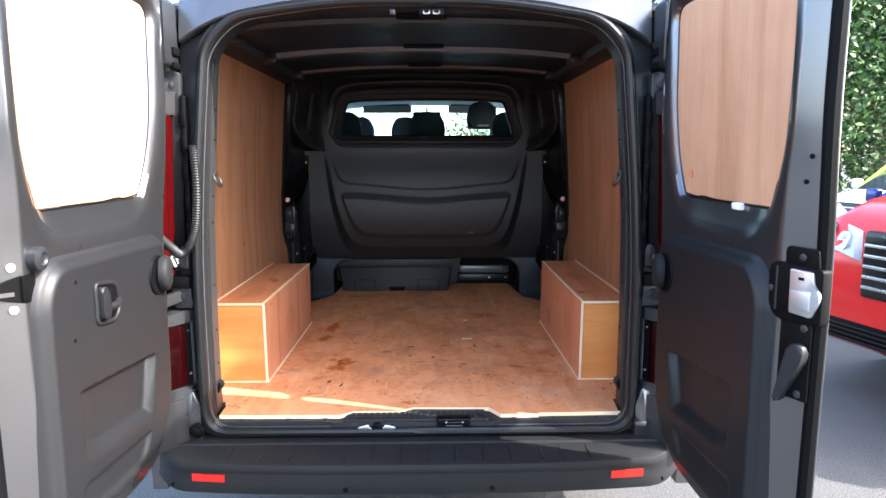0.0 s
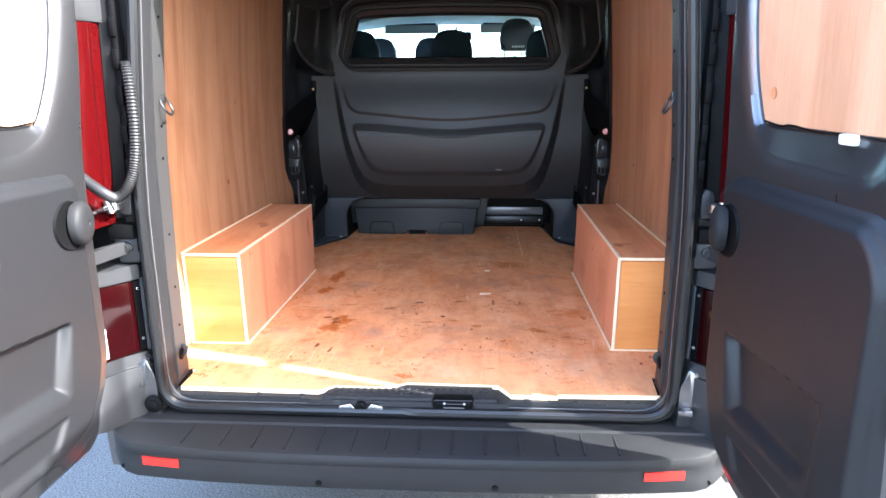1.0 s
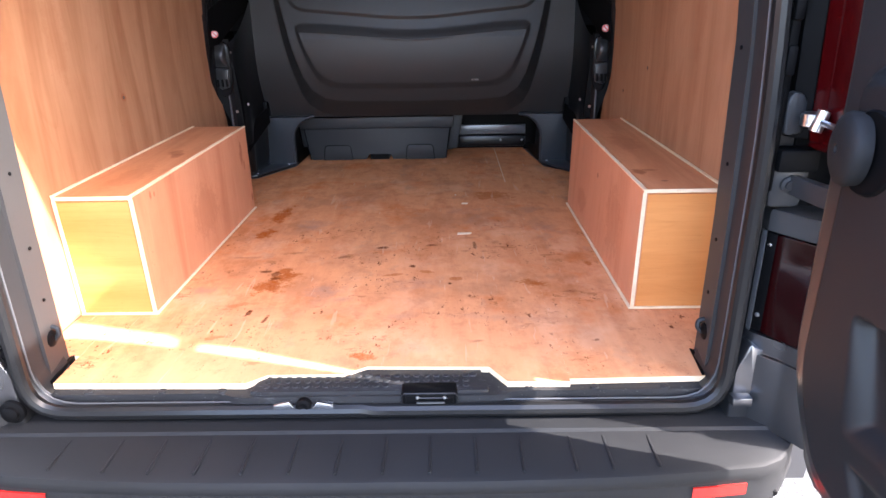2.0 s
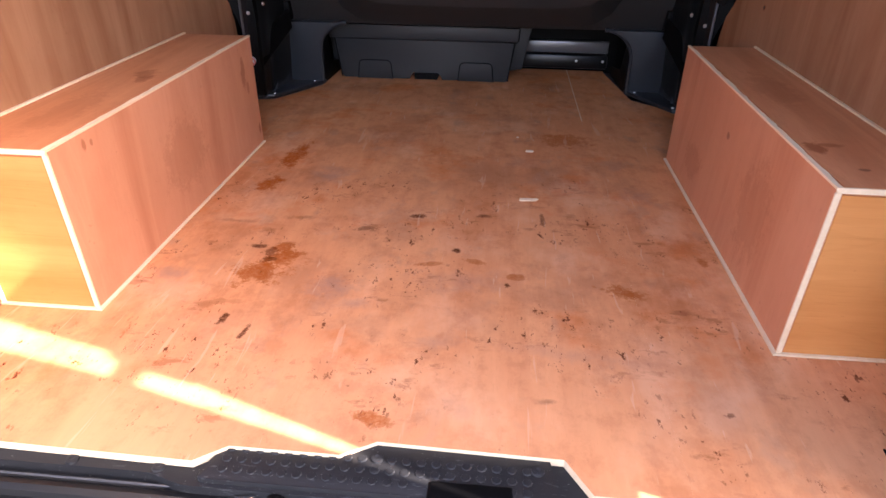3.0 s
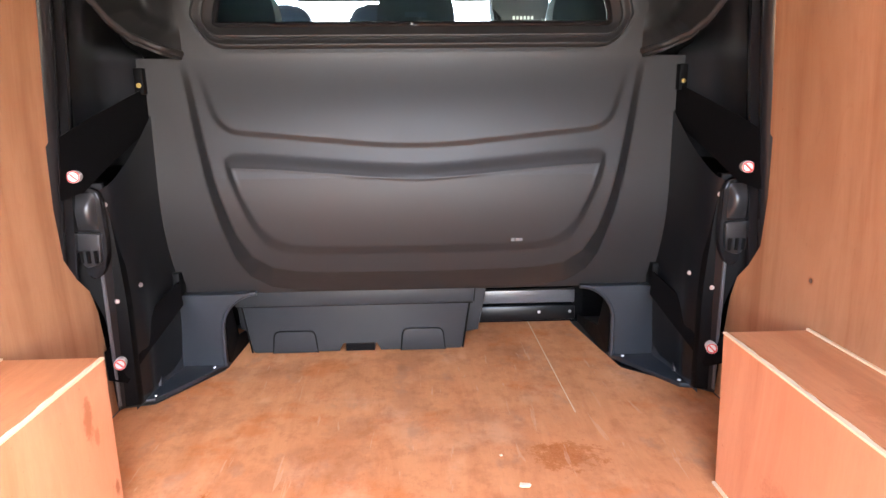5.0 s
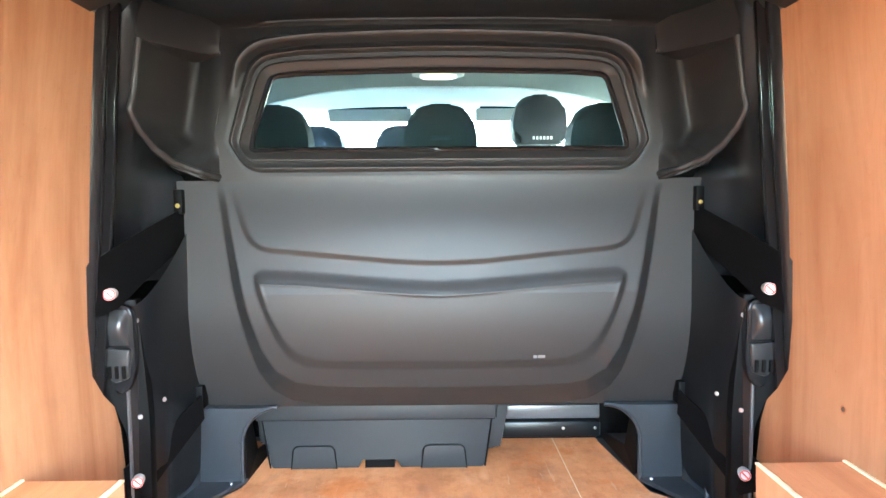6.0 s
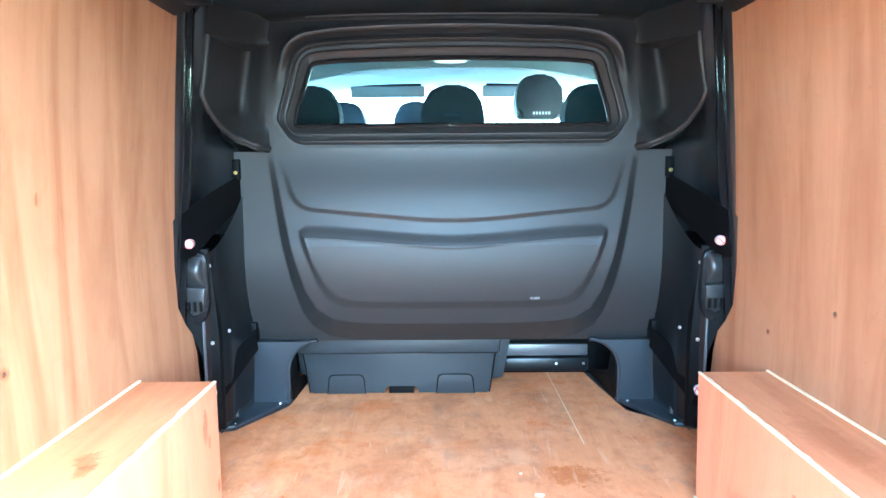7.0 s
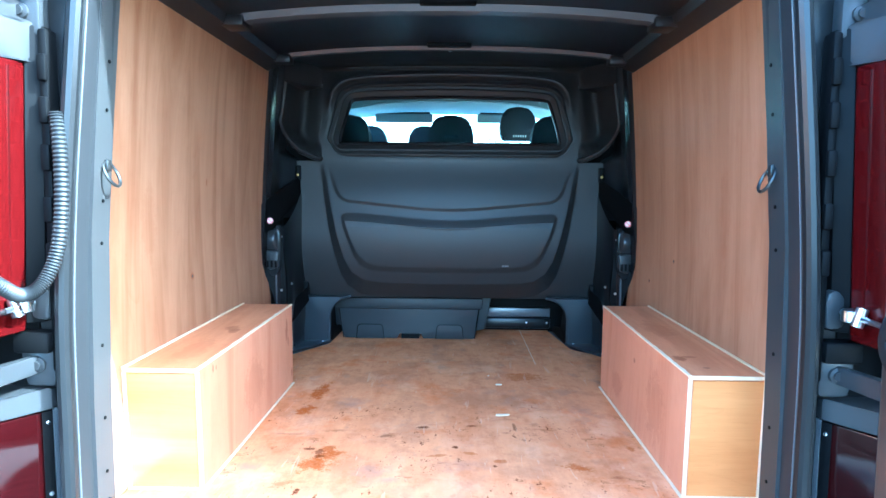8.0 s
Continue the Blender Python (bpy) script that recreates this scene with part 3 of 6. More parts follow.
def wheel_box(s):
    """The plywood box over a wheel arch: three boards with pale sawn edges."""
    y0, y1, xi, xo, h, t = 0.452, 1.398, 0.625, 0.822, 0.326, 0.012
    th = thing("wheel_arch_box", "plywood box over the wheel arch with pale sawn edges", "wheel arch box", (s * 0.72, 0.9, FLOOR), "wheel arch boxes")
    z0, z1 = FLOOR + 0.001, FLOOR + h
    part("side_board", box(s * xi, y0 + 0.001, z0, s * (xi + t), y1, z1 - 0.001, 0.001, 1), ply_box_side, th, "pinkish plywood side board")
    part("end_board", box(s * (xi + t), y0 + 0.001, z0, s * xo, y0 + t, z1 - t - 0.001, 0.001, 1), ply_box_end, th, "honey-yellow plywood end board")
    part("end_board", box(s * (xi + t), y1 - t, z0, s * xo, y1, z1 - t - 0.001, 0.001, 1), ply_box_side, th)
    part("top_board", box(s * (xi + t + 0.0005), y0, z1 - t, s * xo, y1, z1, 0.001, 1), ply_box_top, th, "stained red-brown plywood lid")
    # sawn edges and sealant lines along the joints
    e = 0.0065
    rnd = random.Random(31 + s)
    cut = [(s * (xi - 0.0012), y) for y in (y0 - 0.002, y1)] + [(s * (xi + 0.0085 + rnd.uniform(-0.0024, 0.0012)), y) for y in span(y1, y0 - 0.002, 48)]
    lines = [("edge_strip", prism(cut, "z", z1 - 0.003, z1 + 0.0012)),
             ("edge_strip", box(s * xi, y0 - 0.003, z1 - 0.008, s * xo, y0 + 0.001, z1 + 0.0008)),
             ("edge_strip", box(s * (xi - 0.0015), y0 - 0.003, z0, s * (xi + 0.0075), y0 + 0.0005, z1 - 0.0085)),
             ("edge_strip", box(s * (xo - 0.007), y0 - 0.003, z0, s * (xo + 0.001), y0 + 0.0005, z1 - 0.0085)),
             ("sealant_line", box(s * (xi - e), y0 - e, z0 - 0.0005, s * xi, y1, z0 + 0.004)),
             ("sealant_line", box(s * xi, y0 - e, z0 - 0.0005, s * xo, y0, z0 + 0.0037)),
             ("sealant_line", box(s * (xo - 0.004), y0, z1 - 0.001, s * (xo + 0.003), y1, z1 + 0.004))]
    for n, bm in lines:
        part(n, bm, ply_edge, th, "pale sawn plywood edge" if n == "edge_strip" else "pale filler line")
    # the front leans out at its foot; the box on one side is cut longer at its lid
    for ob in th.children:
        for v in ob.data.vertices:
            up = (v.co.z - FLOOR) / h
            far = max(0.0, (v.co.y - y0) / (y1 - y0))
            v.co.y += 0.012 * (1 - up) * max(0.0, 1 - far * 4)
            if s > 0:
                v.co.y += far ** 4 * (0.036 * up - 0.014 * (1 - up))
                v.co.x += 0.014 * far * up * max(0.0, (xo - v.co.x) / (xo - xi))
            else:
                v.co.y -= 0.012 * far ** 4
    return th


wheel_box(-1)
wheel_box(1)

# ---- roof of the bay ----
def roof_z(x):
    return 1.955 - 0.05 * (abs(x) / 0.8) ** 2.4


roof = solid("ceiling", sheet(lambda x, y: (x, y, roof_z(x)), span(-0.84, 0.84, 28), [0.145, 0.5, 1.0, 1.5, 1.62, 1.645], thick=0.02), roof_paint,
             "dark grey painted steel van roof with cross ribs", "ceiling", kind="structure")


def rib(y, w, drop, mat, label):
    prof = [(y - w / 2, 0.0), (y - w / 2 + 0.012, -drop), (y + w / 2 - 0.012, -drop), (y + w / 2, 0.0)]
    us = span(-0.70, 0.70, 28)
    bm = loft([[(x, q, roof_z(x) + d + 0.004 - (0.014 if abs(x) > 0.66 else 0)) for q, d in prof] for x in us], closed=False)
    part("roof_rib", bm, mat, roof, label)
    pad = box(-0.09, y - w / 2 - 0.055, roof_z(0) - 0.012, 0.09, y - w / 2 - 0.01, roof_z(0) + 0.004, 0.004)
    part("sound_pad", pad, black_plastic, roof)
    for sx in (-1, 1):
        part("rib_bracket", box(sx * 0.66, y - w / 2 - 0.01, roof_z(0.7) - 0.035, sx * 0.735, y + w / 2 + 0.01, roof_z(0.7) - 0.002, 0.006), roof_paint, roof)


bare = plain("bare_rib", (0.095, 0.089, 0.088), 0.38, 0.3, grain=0.15, scale=40, bump=0.04)
rib(0.42, 0.10, 0.020, roof_paint, "grey painted roof rib")
rib(1.00, 0.075, 0.024, bare, "bright grey roof rib")
rib(1.575, 0.050, 0.018, bare, "bright grey roof rib")
for s in (-1, 1):
    solid("roof_rail", prism([(s * 0.70, 1.94), (s * 0.72, 1.89), (s * 0.785, 1.865), (s * 0.84, 1.88), (s * 0.86, 1.95)], "y", 0.16, 1.64), roof_paint,
          "dark grey painted steel roof side rail", "roof rail", kind="structure")

# ---- rear aperture ----
def aperture(grow=0.0):
    """The rounded outline of the rear opening, x and z."""
    hw0, hw1 = 0.722 + grow, 0.672 + grow
    z0, z1 = 0.535 - grow, 1.895 + grow
    pts = [(-hw0, z0), (hw0, z0), (hw0, 1.2), (hw1, z1 - 0.10), (hw1 - 0.09, z1), (0.26, z1 + 0.050), (-0.26, z1 + 0.050), (-hw1 + 0.09, z1), (-hw1, z1 - 0.10), (-hw0, 1.2)]
    return resample(rounded(pts, [0.085, 0.085, 0.25, 0.05, 0.09, 0.2, 0.2, 0.09, 0.05, 0.25], 8), 200, (0, z0))


def ap_y(z):
    return 0.100 + max(0.0, z - 1.1) * 0.03


def ring(grow, dy):
    return [(x, ap_y(z) + dy, z) for x, z in aperture(grow)]


outer = resample(rounded([(-0.80, 0.50), (0.80, 0.50), (0.80, 1.2), (0.76, 1.90), (0.70, 1.965), (-0.70, 1.965), (-0.76, 1.90), (-0.80, 1.2)], [0.03, 0.03, 0.2, 0.06, 0.05, 0.05, 0.06, 0.2], 6), 200, (0, 0.50))
frame_loops = [ring(0.002, 0.12), ring(0.0, 0.02), ring(0.012, 0.0), ring(0.030, 0.0), ring(0.034, 0.03),
               [(x, ap_y(z) + 0.03, z) for x, z in outer], [(x * 1.01, ap_y(z) + 0.20, z) for x, z in outer]]
frame_dark = plain("frame_dark", (0.0155, 0.0155, 0.0162), 0.36, 0.1, grain=0.2, scale=40, bump=0.05, spec=0.4)
solid("rear_frame", loft(frame_loops), frame_dark, "dark grey painted steel frame round the van's rear opening", "door frame", kind="structure")
# paler grey that puts the glint on black rubber and plastic into the colour
glint_grey = plain("glint_grey", (0.06, 0.061, 0.064), 0.4, grain=0.3, scale=60, bump=0.1)
seal = solid("door_seal", tube(ring(0.010, -0.008), 0.0150, 10, True), rubber, "glossy black rubber weather seal round the rear opening", "door seal", kind="structure")
part("seal_lip", tube(ring(-0.004, 0.006), 0.0018, 6, True), glint_grey, seal, "pale inner lip, its glint put into the colour")


def d_pillar(s, name):
    """The inner return of the rear pillar, dark sheet steel with small holes, from the frame to the lining."""
    pl = [(0.715, 0.16), (0.722, 0.24), (0.752, 0.275), (0.80, 0.285), (0.84, 0.29), (0.84, 0.22), (0.76, 0.16)]
    loops = []
    for z in (0.52, 0.9, 1.25, 1.5, 1.7, 1.86):
        k = 0.05 * max(0, (z - 1.1) / 0.75) ** 1.3
        loops.append([(s * (x - k), y + 0.03 * max(0, z - 1.1), z) for x, y in pl])
    p = solid(name, loft(loops, caps=(True, True)), pillar_paint, "dark grey steel rear pillar inside the load bay", "pillar", kind="structure")
    for z in (1.62, 1.52, 1.33, 1.24, 1.02, 0.86, 0.74):
        k = 0.05 * max(0, (z - 1.1) / 0.75) ** 1.3
        part("screw_hole", lathe([(0, 0), (0.004, 0), (0.004, 0.002), (0, 0.002)], (s * (0.7165 - k), 0.20 + 0.03 * max(0, z - 1.1), z), (-s, 0, 0), 8), black_plastic, p)
    plug = part("loom_plug", lathe([(0.020, 0), (0.018, 0.003), (0.010, 0.006), (0, 0.007)], (s * 0.7185, 0.195, 0.648), (-s, 0, 0), 12), black_plastic, p, "black cable grommet")
    part("stub", tube(curve_pts([(s * 0.719, 0.206, 0.672), (s * 0.708, 0.206, 0.668), (s * 0.706, 0.204, 0.655), (s * 0.716, 0.200, 0.642)], 4), 0.0055, 8), dark_plastic, plug)
    part("floor_gap", prism([(s * x, y) for x, y in [(0.704, 0.142), (0.709, 0.142), (0.724, 0.245), (0.716, 0.252)]], "z", 0.557, 0.5725), black_plastic, p, "dark gap along the pillar's foot")
    return p


d_pillar(-1, "pillar_left")
d_pillar(1, "pillar_right")


dull_steel = plain("dull_steel", (0.055, 0.054, 0.052), 0.45, 0.9)


def lashing_ring(s):
    th = thing("lashing_ring", "bent steel lashing ring on the rear pillar", "lashing ring", (s * 0.70, 0.22, 1.40), "lashing rings")
    part("base", box(s * 0.694, 0.212, 1.392, s * 0.706, 0.230, 1.418, 0.004), dull_steel, th)
    pts = [(s * (0.692 - 0.012 * math.sin(a)), 0.222 + 0.024 * math.cos(a), 1.375 - 0.026 * math.sin(a) * 1.0 + 0.012) for a in span(0, 2 * math.pi, 16)[:-1]]
    part("ring", tube(pts, 0.0035, 6, True), dull_steel, th)
    return th


lashing_ring(-1)
lashing_ring(1)

# ---- sill, latch plate ----
sill = thing("sill_trim", "black textured plastic sill trim with a worn dimpled step", "sill trim", (0, 0.13, 0.54), kind="structure")
sill_pts = [(-0.725, 0.115), (-0.335, 0.115), (-0.29, 0.098), (0.26, 0.098), (0.30, 0.115), (0.725, 0.115), (0.725, 0.26), (-0.725, 0.26)]
part("cover", prism(rounded(sill_pts, 0.02), "z", 0.530, 0.5545, 0.004), sill_plastic, sill)
part("step", prism(rounded([(-0.27, 0.105), (0.245, 0.105), (0.225, 0.20), (-0.03, 0.205), (-0.10, 0.175), (-0.245, 0.175)], 0.015), "z", 0.55, 0.563, 0.004), sill_plastic, sill)
random.seed(4)
dimple = lathe([(0.0075, 0), (0.0065, 0.0016), (0, 0.0022)], (0, 0, 0), (0, 0, 1), 8)
dim = part("dimple", dimple, sill_plastic, sill)
base_me = dim.data
cells = [(-0.235 + 0.0215 * i, 0.125 + 0.019 * j) for i in range(21) for j in range(3) if not (0.03 < -0.235 + 0.0215 * i < 0.16 and j == 0)]
for i, (x, y) in enumerate(cells):
    ob = dim if i == 0 else new("dimple", base_me)
    if i:
        ob.parent, ob.matrix_parent_inverse = sill, world_of(sill).inverted()
    ob.location = (x, y, 0.563)
for x in (-0.62, -0.46, -0.33, 0.33, 0.47, 0.62, -0.02, 0.21):
    part("clip", lathe([(0.010, 0), (0.009, 0.003), (0.004, 0.004), (0, 0.002)], (x, 0.165 if abs(x) < 0.25 else 0.125, 0.5545 if abs(x) > 0.25 else 0.563), (0, 0, 1), 12), sill_plastic, sill)
striker = thing("lock_striker", "black lock striker housing with bright steel bar", "lock striker", (0.11, 0.10, 0.55))
part("housing", box(0.045, 0.092, 0.533, 0.165, 0.135, 0.566, 0.006, 3), black_plastic, striker)
part("rim", tube([(0.047, 0.0915, 0.535), (0.047, 0.0915, 0.560), (0.053, 0.0915, 0.5645), (0.157, 0.0915, 0.5645), (0.163, 0.0915, 0.560), (0.163, 0.0915, 0.535)], 0.0018, 6), rubber, striker)
part("recess", box(0.055, 0.090, 0.540, 0.155, 0.10, 0.562, 0.002), black_plastic, striker)
part("bar", tube([(0.078, 0.088, 0.544), (0.137, 0.088, 0.544)], 0.003, 8), dull_steel, striker, "bright steel bar")
part("cross_pin", tube([(0.075, 0.089, 0.555), (0.143, 0.089, 0.555)], 0.0016, 6), dull_steel, striker)
for x in (0.080, 0.137):
    part("stud", lathe([(0.004, 0), (0.003, 0.003), (0, 0.004)], (x, 0.090, 0.556), (0, -1, 0), 8), steel, striker)
part("plate", box(0.035, 0.080, 0.529, 0.175, 0.10, 0.533, 0.001), steel, striker)
catch = thing("door_catch", "bright steel door catch with a black rubber buffer", "door catch", (-0.16, 0.09, 0.54))
for sx in (-1, 1):
    part("cheek", prism([(-0.16 + sx * 0.018, 0.536), (-0.16 + sx * 0.066, 0.529), (-0.16 + sx * 0.062, 0.545), (-0.16 + sx * 0.03, 0.552)], "y", 0.083, 0.095, 0.002), steel, catch)
part("buffer", lathe([(0.016, 0), (0.016, 0.012), (0.009, 0.014), (0, 0.010)], (-0.16, 0.095, 0.541), (0, -1, 0), 16), black_plastic, catch)

# ---- moulded bulkhead between bay and cab ----
bulkhead = thing("bulkhead", "dark grey moulded plastic bulkhead with a wide glazed window", "bulkhead", (0, 2.05, FLOOR), kind="structure")


def base_y(z):
    z = np.asarray(z, float)
    return 2.0 + 0.105 * np.clip((1.15 - z) / 0.35, 0, 2) ** 2 + 0.060 * np.clip((z - 1.52) / 0.44, 0, 2) ** 1.5


def poly_dist(X, Z, pts):
    """Signed distance to a closed outline (inside: positive)."""
    d = np.full(X.shape, 9.0)
    inside = np.zeros(X.shape, bool)
    for (x0, z0), (x1, z1) in zip(pts, pts[1:] + pts[:1]):
        ex, ez = x1 - x0, z1 - z0
        t = np.clip(((X - x0) * ex + (Z - z0) * ez) / (ex * ex + ez * ez), 0, 1)
        d = np.minimum(d, np.hypot(X - x0 - t * ex, Z - z0 - t * ez))
        inside ^= ((z0 > Z) != (z1 > Z)) & (X < (x1 - x0) * (Z - z0) / (z1 - z0 + 1e-12) + x0)
    return np.where(inside, d, -d)


def line_dist(X, Z, pts):
    d = np.full(X.shape, 9.0)
    for (x0, z0), (x1, z1) in zip(pts, pts[1:]):
        ex, ez = x1 - x0, z1 - z0
        t = np.clip(((X - x0) * ex + (Z - z0) * ez) / (ex * ex + ez * ez), 0, 1)
        d = np.minimum(d, np.hypot(X - x0 - t * ex, Z - z0 - t * ez))
    return d


def smooth(d, a, b):
    t = np.clip((d - a) / (b - a), 0, 1)
    return t * t * (3 - 2 * t)


def mirrored(pts):
    return pts + [(-x, z) for x, z in pts[::-1] if abs(x) > 1e-6]


# lower panel: relief of a raised shield with two shallow vee lines
nx, nz = 340, 250
zz = np.linspace(0.807, 1.500, nz)
half = np.interp(zz, [0.82, 0.86, 1.03, 1.25, 1.37, 1.42, 1.50], [0.744, 0.745, 0.747, 0.752, 0.756, 0.757, 0.757])
U = np.linspace(-1, 1, nx)
X = U[None, :] * half[:, None]
Z = np.repeat(zz[:, None], nx, 1)


def across(outer, inner):
    """0 at and outside the outer outline, 1 at and inside the inner one."""
    a, b = np.clip(poly_dist(X, Z, outer), 0, 9), np.clip(-poly_dist(X, Z, inner), 0, 9)
    return a / (a + b + 1e-9)


shield = mirrored([(-0.660, 1.60), (-0.630, 1.43), (-0.626, 1.405), (-0.616, 1.314), (-0.596, 1.175), (-0.571, 1.050), (-0.541, 0.930), (-0.510, 0.872), (-0.454, 0.832), (-0.38, 0.819), (-0.289, 0.815), (0.0, 0.813)])
plateau = mirrored([(-0.642, 1.60), (-0.610, 1.43), (-0.603, 1.393), (-0.581, 1.281), (-0.548, 1.136), (-0.514, 1.020), (-0.479, 0.953), (-0.425, 0.914), (-0.361, 0.902), (-0.282, 0.897), (0.0, 0.894)])
recess = [(-0.532, 1.233), (-0.520, 1.181), (-0.477, 1.054), (-0.442, 0.986), (-0.388, 0.958), (-0.281, 0.952), (0.0, 0.950)]
recess = mirrored(recess) + [(0.505, 1.254), (0.40, 1.249), (0.279, 1.238), (0.10, 1.223), (0.0, 1.219), (-0.10, 1.223), (-0.279, 1.238), (-0.40, 1.249), (-0.505, 1.254)]
floor_of = mirrored([(-0.510, 1.211), (-0.484, 1.134), (-0.442, 1.050), (-0.400, 1.010), (-0.355, 0.992), (-0.282, 0.987), (0.0, 0.985)]) + [(0.40, 1.206), (0.279, 1.196), (0.08, 1.179), (0.0, 1.175), (-0.08, 1.179), (-0.279, 1.196), (-0.40, 1.206)]
fade = np.clip((1.50 - Z) / 0.32, 0, 1) ** 1.25
H = 0.050 * across(shield, plateau) * fade
vee = rounded([(-0.635, 1.60), (-0.575, 1.425), (-0.535, 1.308), (0.0, 1.257), (0.535, 1.308), (0.575, 1.425), (0.635, 1.60)], [0, 0.1, 0.06, 0.16, 0.06, 0.1, 0], 8)
vd = line_dist(X, Z, vee)
inside_vee = poly_dist(X, Z, vee) > 0
H += 0.008 * smooth(np.where(inside_vee, vd, -vd), -0.012, 0.010) * (1 - smooth(Z, 1.30, 1.50))
dip = across(recess, floor_of)
H += 0.010 * smooth(dip, 0.0, 1.0)
lip = poly_dist(X, Z, floor_of)
H += 0.0020 * np.exp(-((lip - 0.002) / 0.0035) ** 2) * smooth(Z, 1.14, 1.18)
H += 0.008 * np.cos(np.clip(U, -1, 1) * math.pi / 2)[None, :] * (1 - smooth(Z, 1.34, 1.498))
H[:, 0] -= 0.03
H[:, -1] -= 0.03
H[0, :] -= 0.03
Y = base_y(Z) - H
bm = bmesh.new()
V = [[bm.verts.new((X[i, j], Y[i, j], Z[i, j])) for j in range(nx)] for i in range(nz)]
for i in range(nz - 1):
    for j in range(nx - 1):
        bm.faces.new((V[i][j], V[i][j + 1], V[i + 1][j + 1], V[i + 1][j]))
part("lower_panel", bm, bay_plastic, bulkhead, "raised shield-shaped panel with vee lines", smooth=60, recalc=False)

# upper surround, lofted outwards from the window opening
def window_loop(g, up=0.0):
    k = max(g, 0.0)
    pts = [(-0.545 - g + 0.9 * k, 1.583 - g), (0.545 + g - 0.9 * k, 1.583 - g), (0.545 + g, 1.588 + 0.4 * k), (0.540 + g, 1.63), (0.490 + g * 0.85, 1.806 + g * 0.95), (0.40, 1.815 + g * 1.15), (0.0, 1.826 + g * 1.2), (-0.40, 1.815 + g * 1.15), (-0.490 - g * 0.85, 1.806 + g * 0.95), (-0.540 - g, 1.63), (-0.545 - g, 1.588 + 0.4 * k)]
    r = 0.020 + g * 0.7
    return resample(rounded(pts, [r * 0.8, r * 0.8, r * 0.6, r, r * 1.1, r, 0.3, r, r * 1.1, r, r * 0.6], 6), 160, (0, 1.58 - g))


def on_wall(loop, dy, low=1.0):
    """An outline laid on the wall; low: the share of its relief that stays below the window's shoulders."""
    return [(x, float(base_y(z)) + dy * float(low + (1 - low) * smooth(np.array(z), 1.72, 1.86)), z) for x, z in loop]


outer_b = resample([(-0.63, 1.500), (0.63, 1.500), (0.63, 1.968), (-0.63, 1.968)], 160, (0, 1.50))
steps = [(-0.004, 0.045, 1), (-0.004, 0.022, 1), (0.006, 0.006, 1), (0.020, 0.002, 1), (0.024, -0.004, 1), (0.028, -0.003, 1), (0.031, 0.006, 1), (0.041, 0.004, 1), (0.046, -0.011, 0.8), (0.050, -0.014, 0.7), (0.055, -0.009, 0.6),
         (0.060, 0.004, 0.5), (0.068, 0.006, 0.1), (0.076, -0.012, 0.0), (0.082, -0.026, 0.0), (0.088, -0.028, 0.0), (0.096, -0.016, 0.0), (0.104, 0.0, 0.0)]
loops = [on_wall(window_loop(g) if g < 0.052 else [(x, max(z, 1.505 + 0.2 * (0.104 - g))) for x, z in window_loop(g)], dy, low) for g, dy, low in steps] + [on_wall(outer_b, 0.0)]
part("window_surround", loft(loops), bay_plastic, bulkhead, "stepped moulding round the window", smooth=60)
pane = part("window_pane", prism(window_loop(0.006), "y", 0, 0.004), glass_tint, bulkhead, "greenish clear glass")
for v in pane.data.vertices:
    v.co.y += float(base_y(v.co.z)) + 0.026
pane.visible_shadow = False
part("window_gasket", tube(on_wall(window_loop(-0.004), 0.016), 0.0085, 8, True), black_gloss, bulkhead, "black rubber gasket")

# hood that runs from the wall to the roof, with its screws
def hood(x, v):
    t = v * 1.9
    ys = np.interp(t, [0, 0.6, 1.0, 1.25, 1.5, 1.7, 1.9], [1.600, 1.80, 1.93, 1.985, 2.030, 2.052, 2.064])
    zs = np.interp(t, [0, 0.6, 1.0, 1.25, 1.5, 1.7, 1.9], [2.020, 2.006, 1.994, 1.987, 1.977, 1.964, 1.940])
    return (x, float(ys), float(zs) - 0.035 * (abs(x) / 0.8) ** 3)


part("hood", sheet(hood, span(-0.80, 0.80, 32), span(0, 1, 20), thick=-0.004), bay_plastic, bulkhead)
part("hood_bead", tube([(x, y - 0.0015, z - 0.001) for x, y, z in (hood(x, 0.88) for x in span(-0.50, 0.50, 30))], 0.0028, 6), bay_plastic, bulkhead)
for x in (-0.505, 0.0, 0.505):
    part("screw", lathe([(0.008, 0), (0.007, 0.004), (0, 0.005)], (x, 1.853, 2.000 - 0.035 * (abs(x) / 0.8) ** 3), (0, 0, -1), 10), steel, bulkhead)


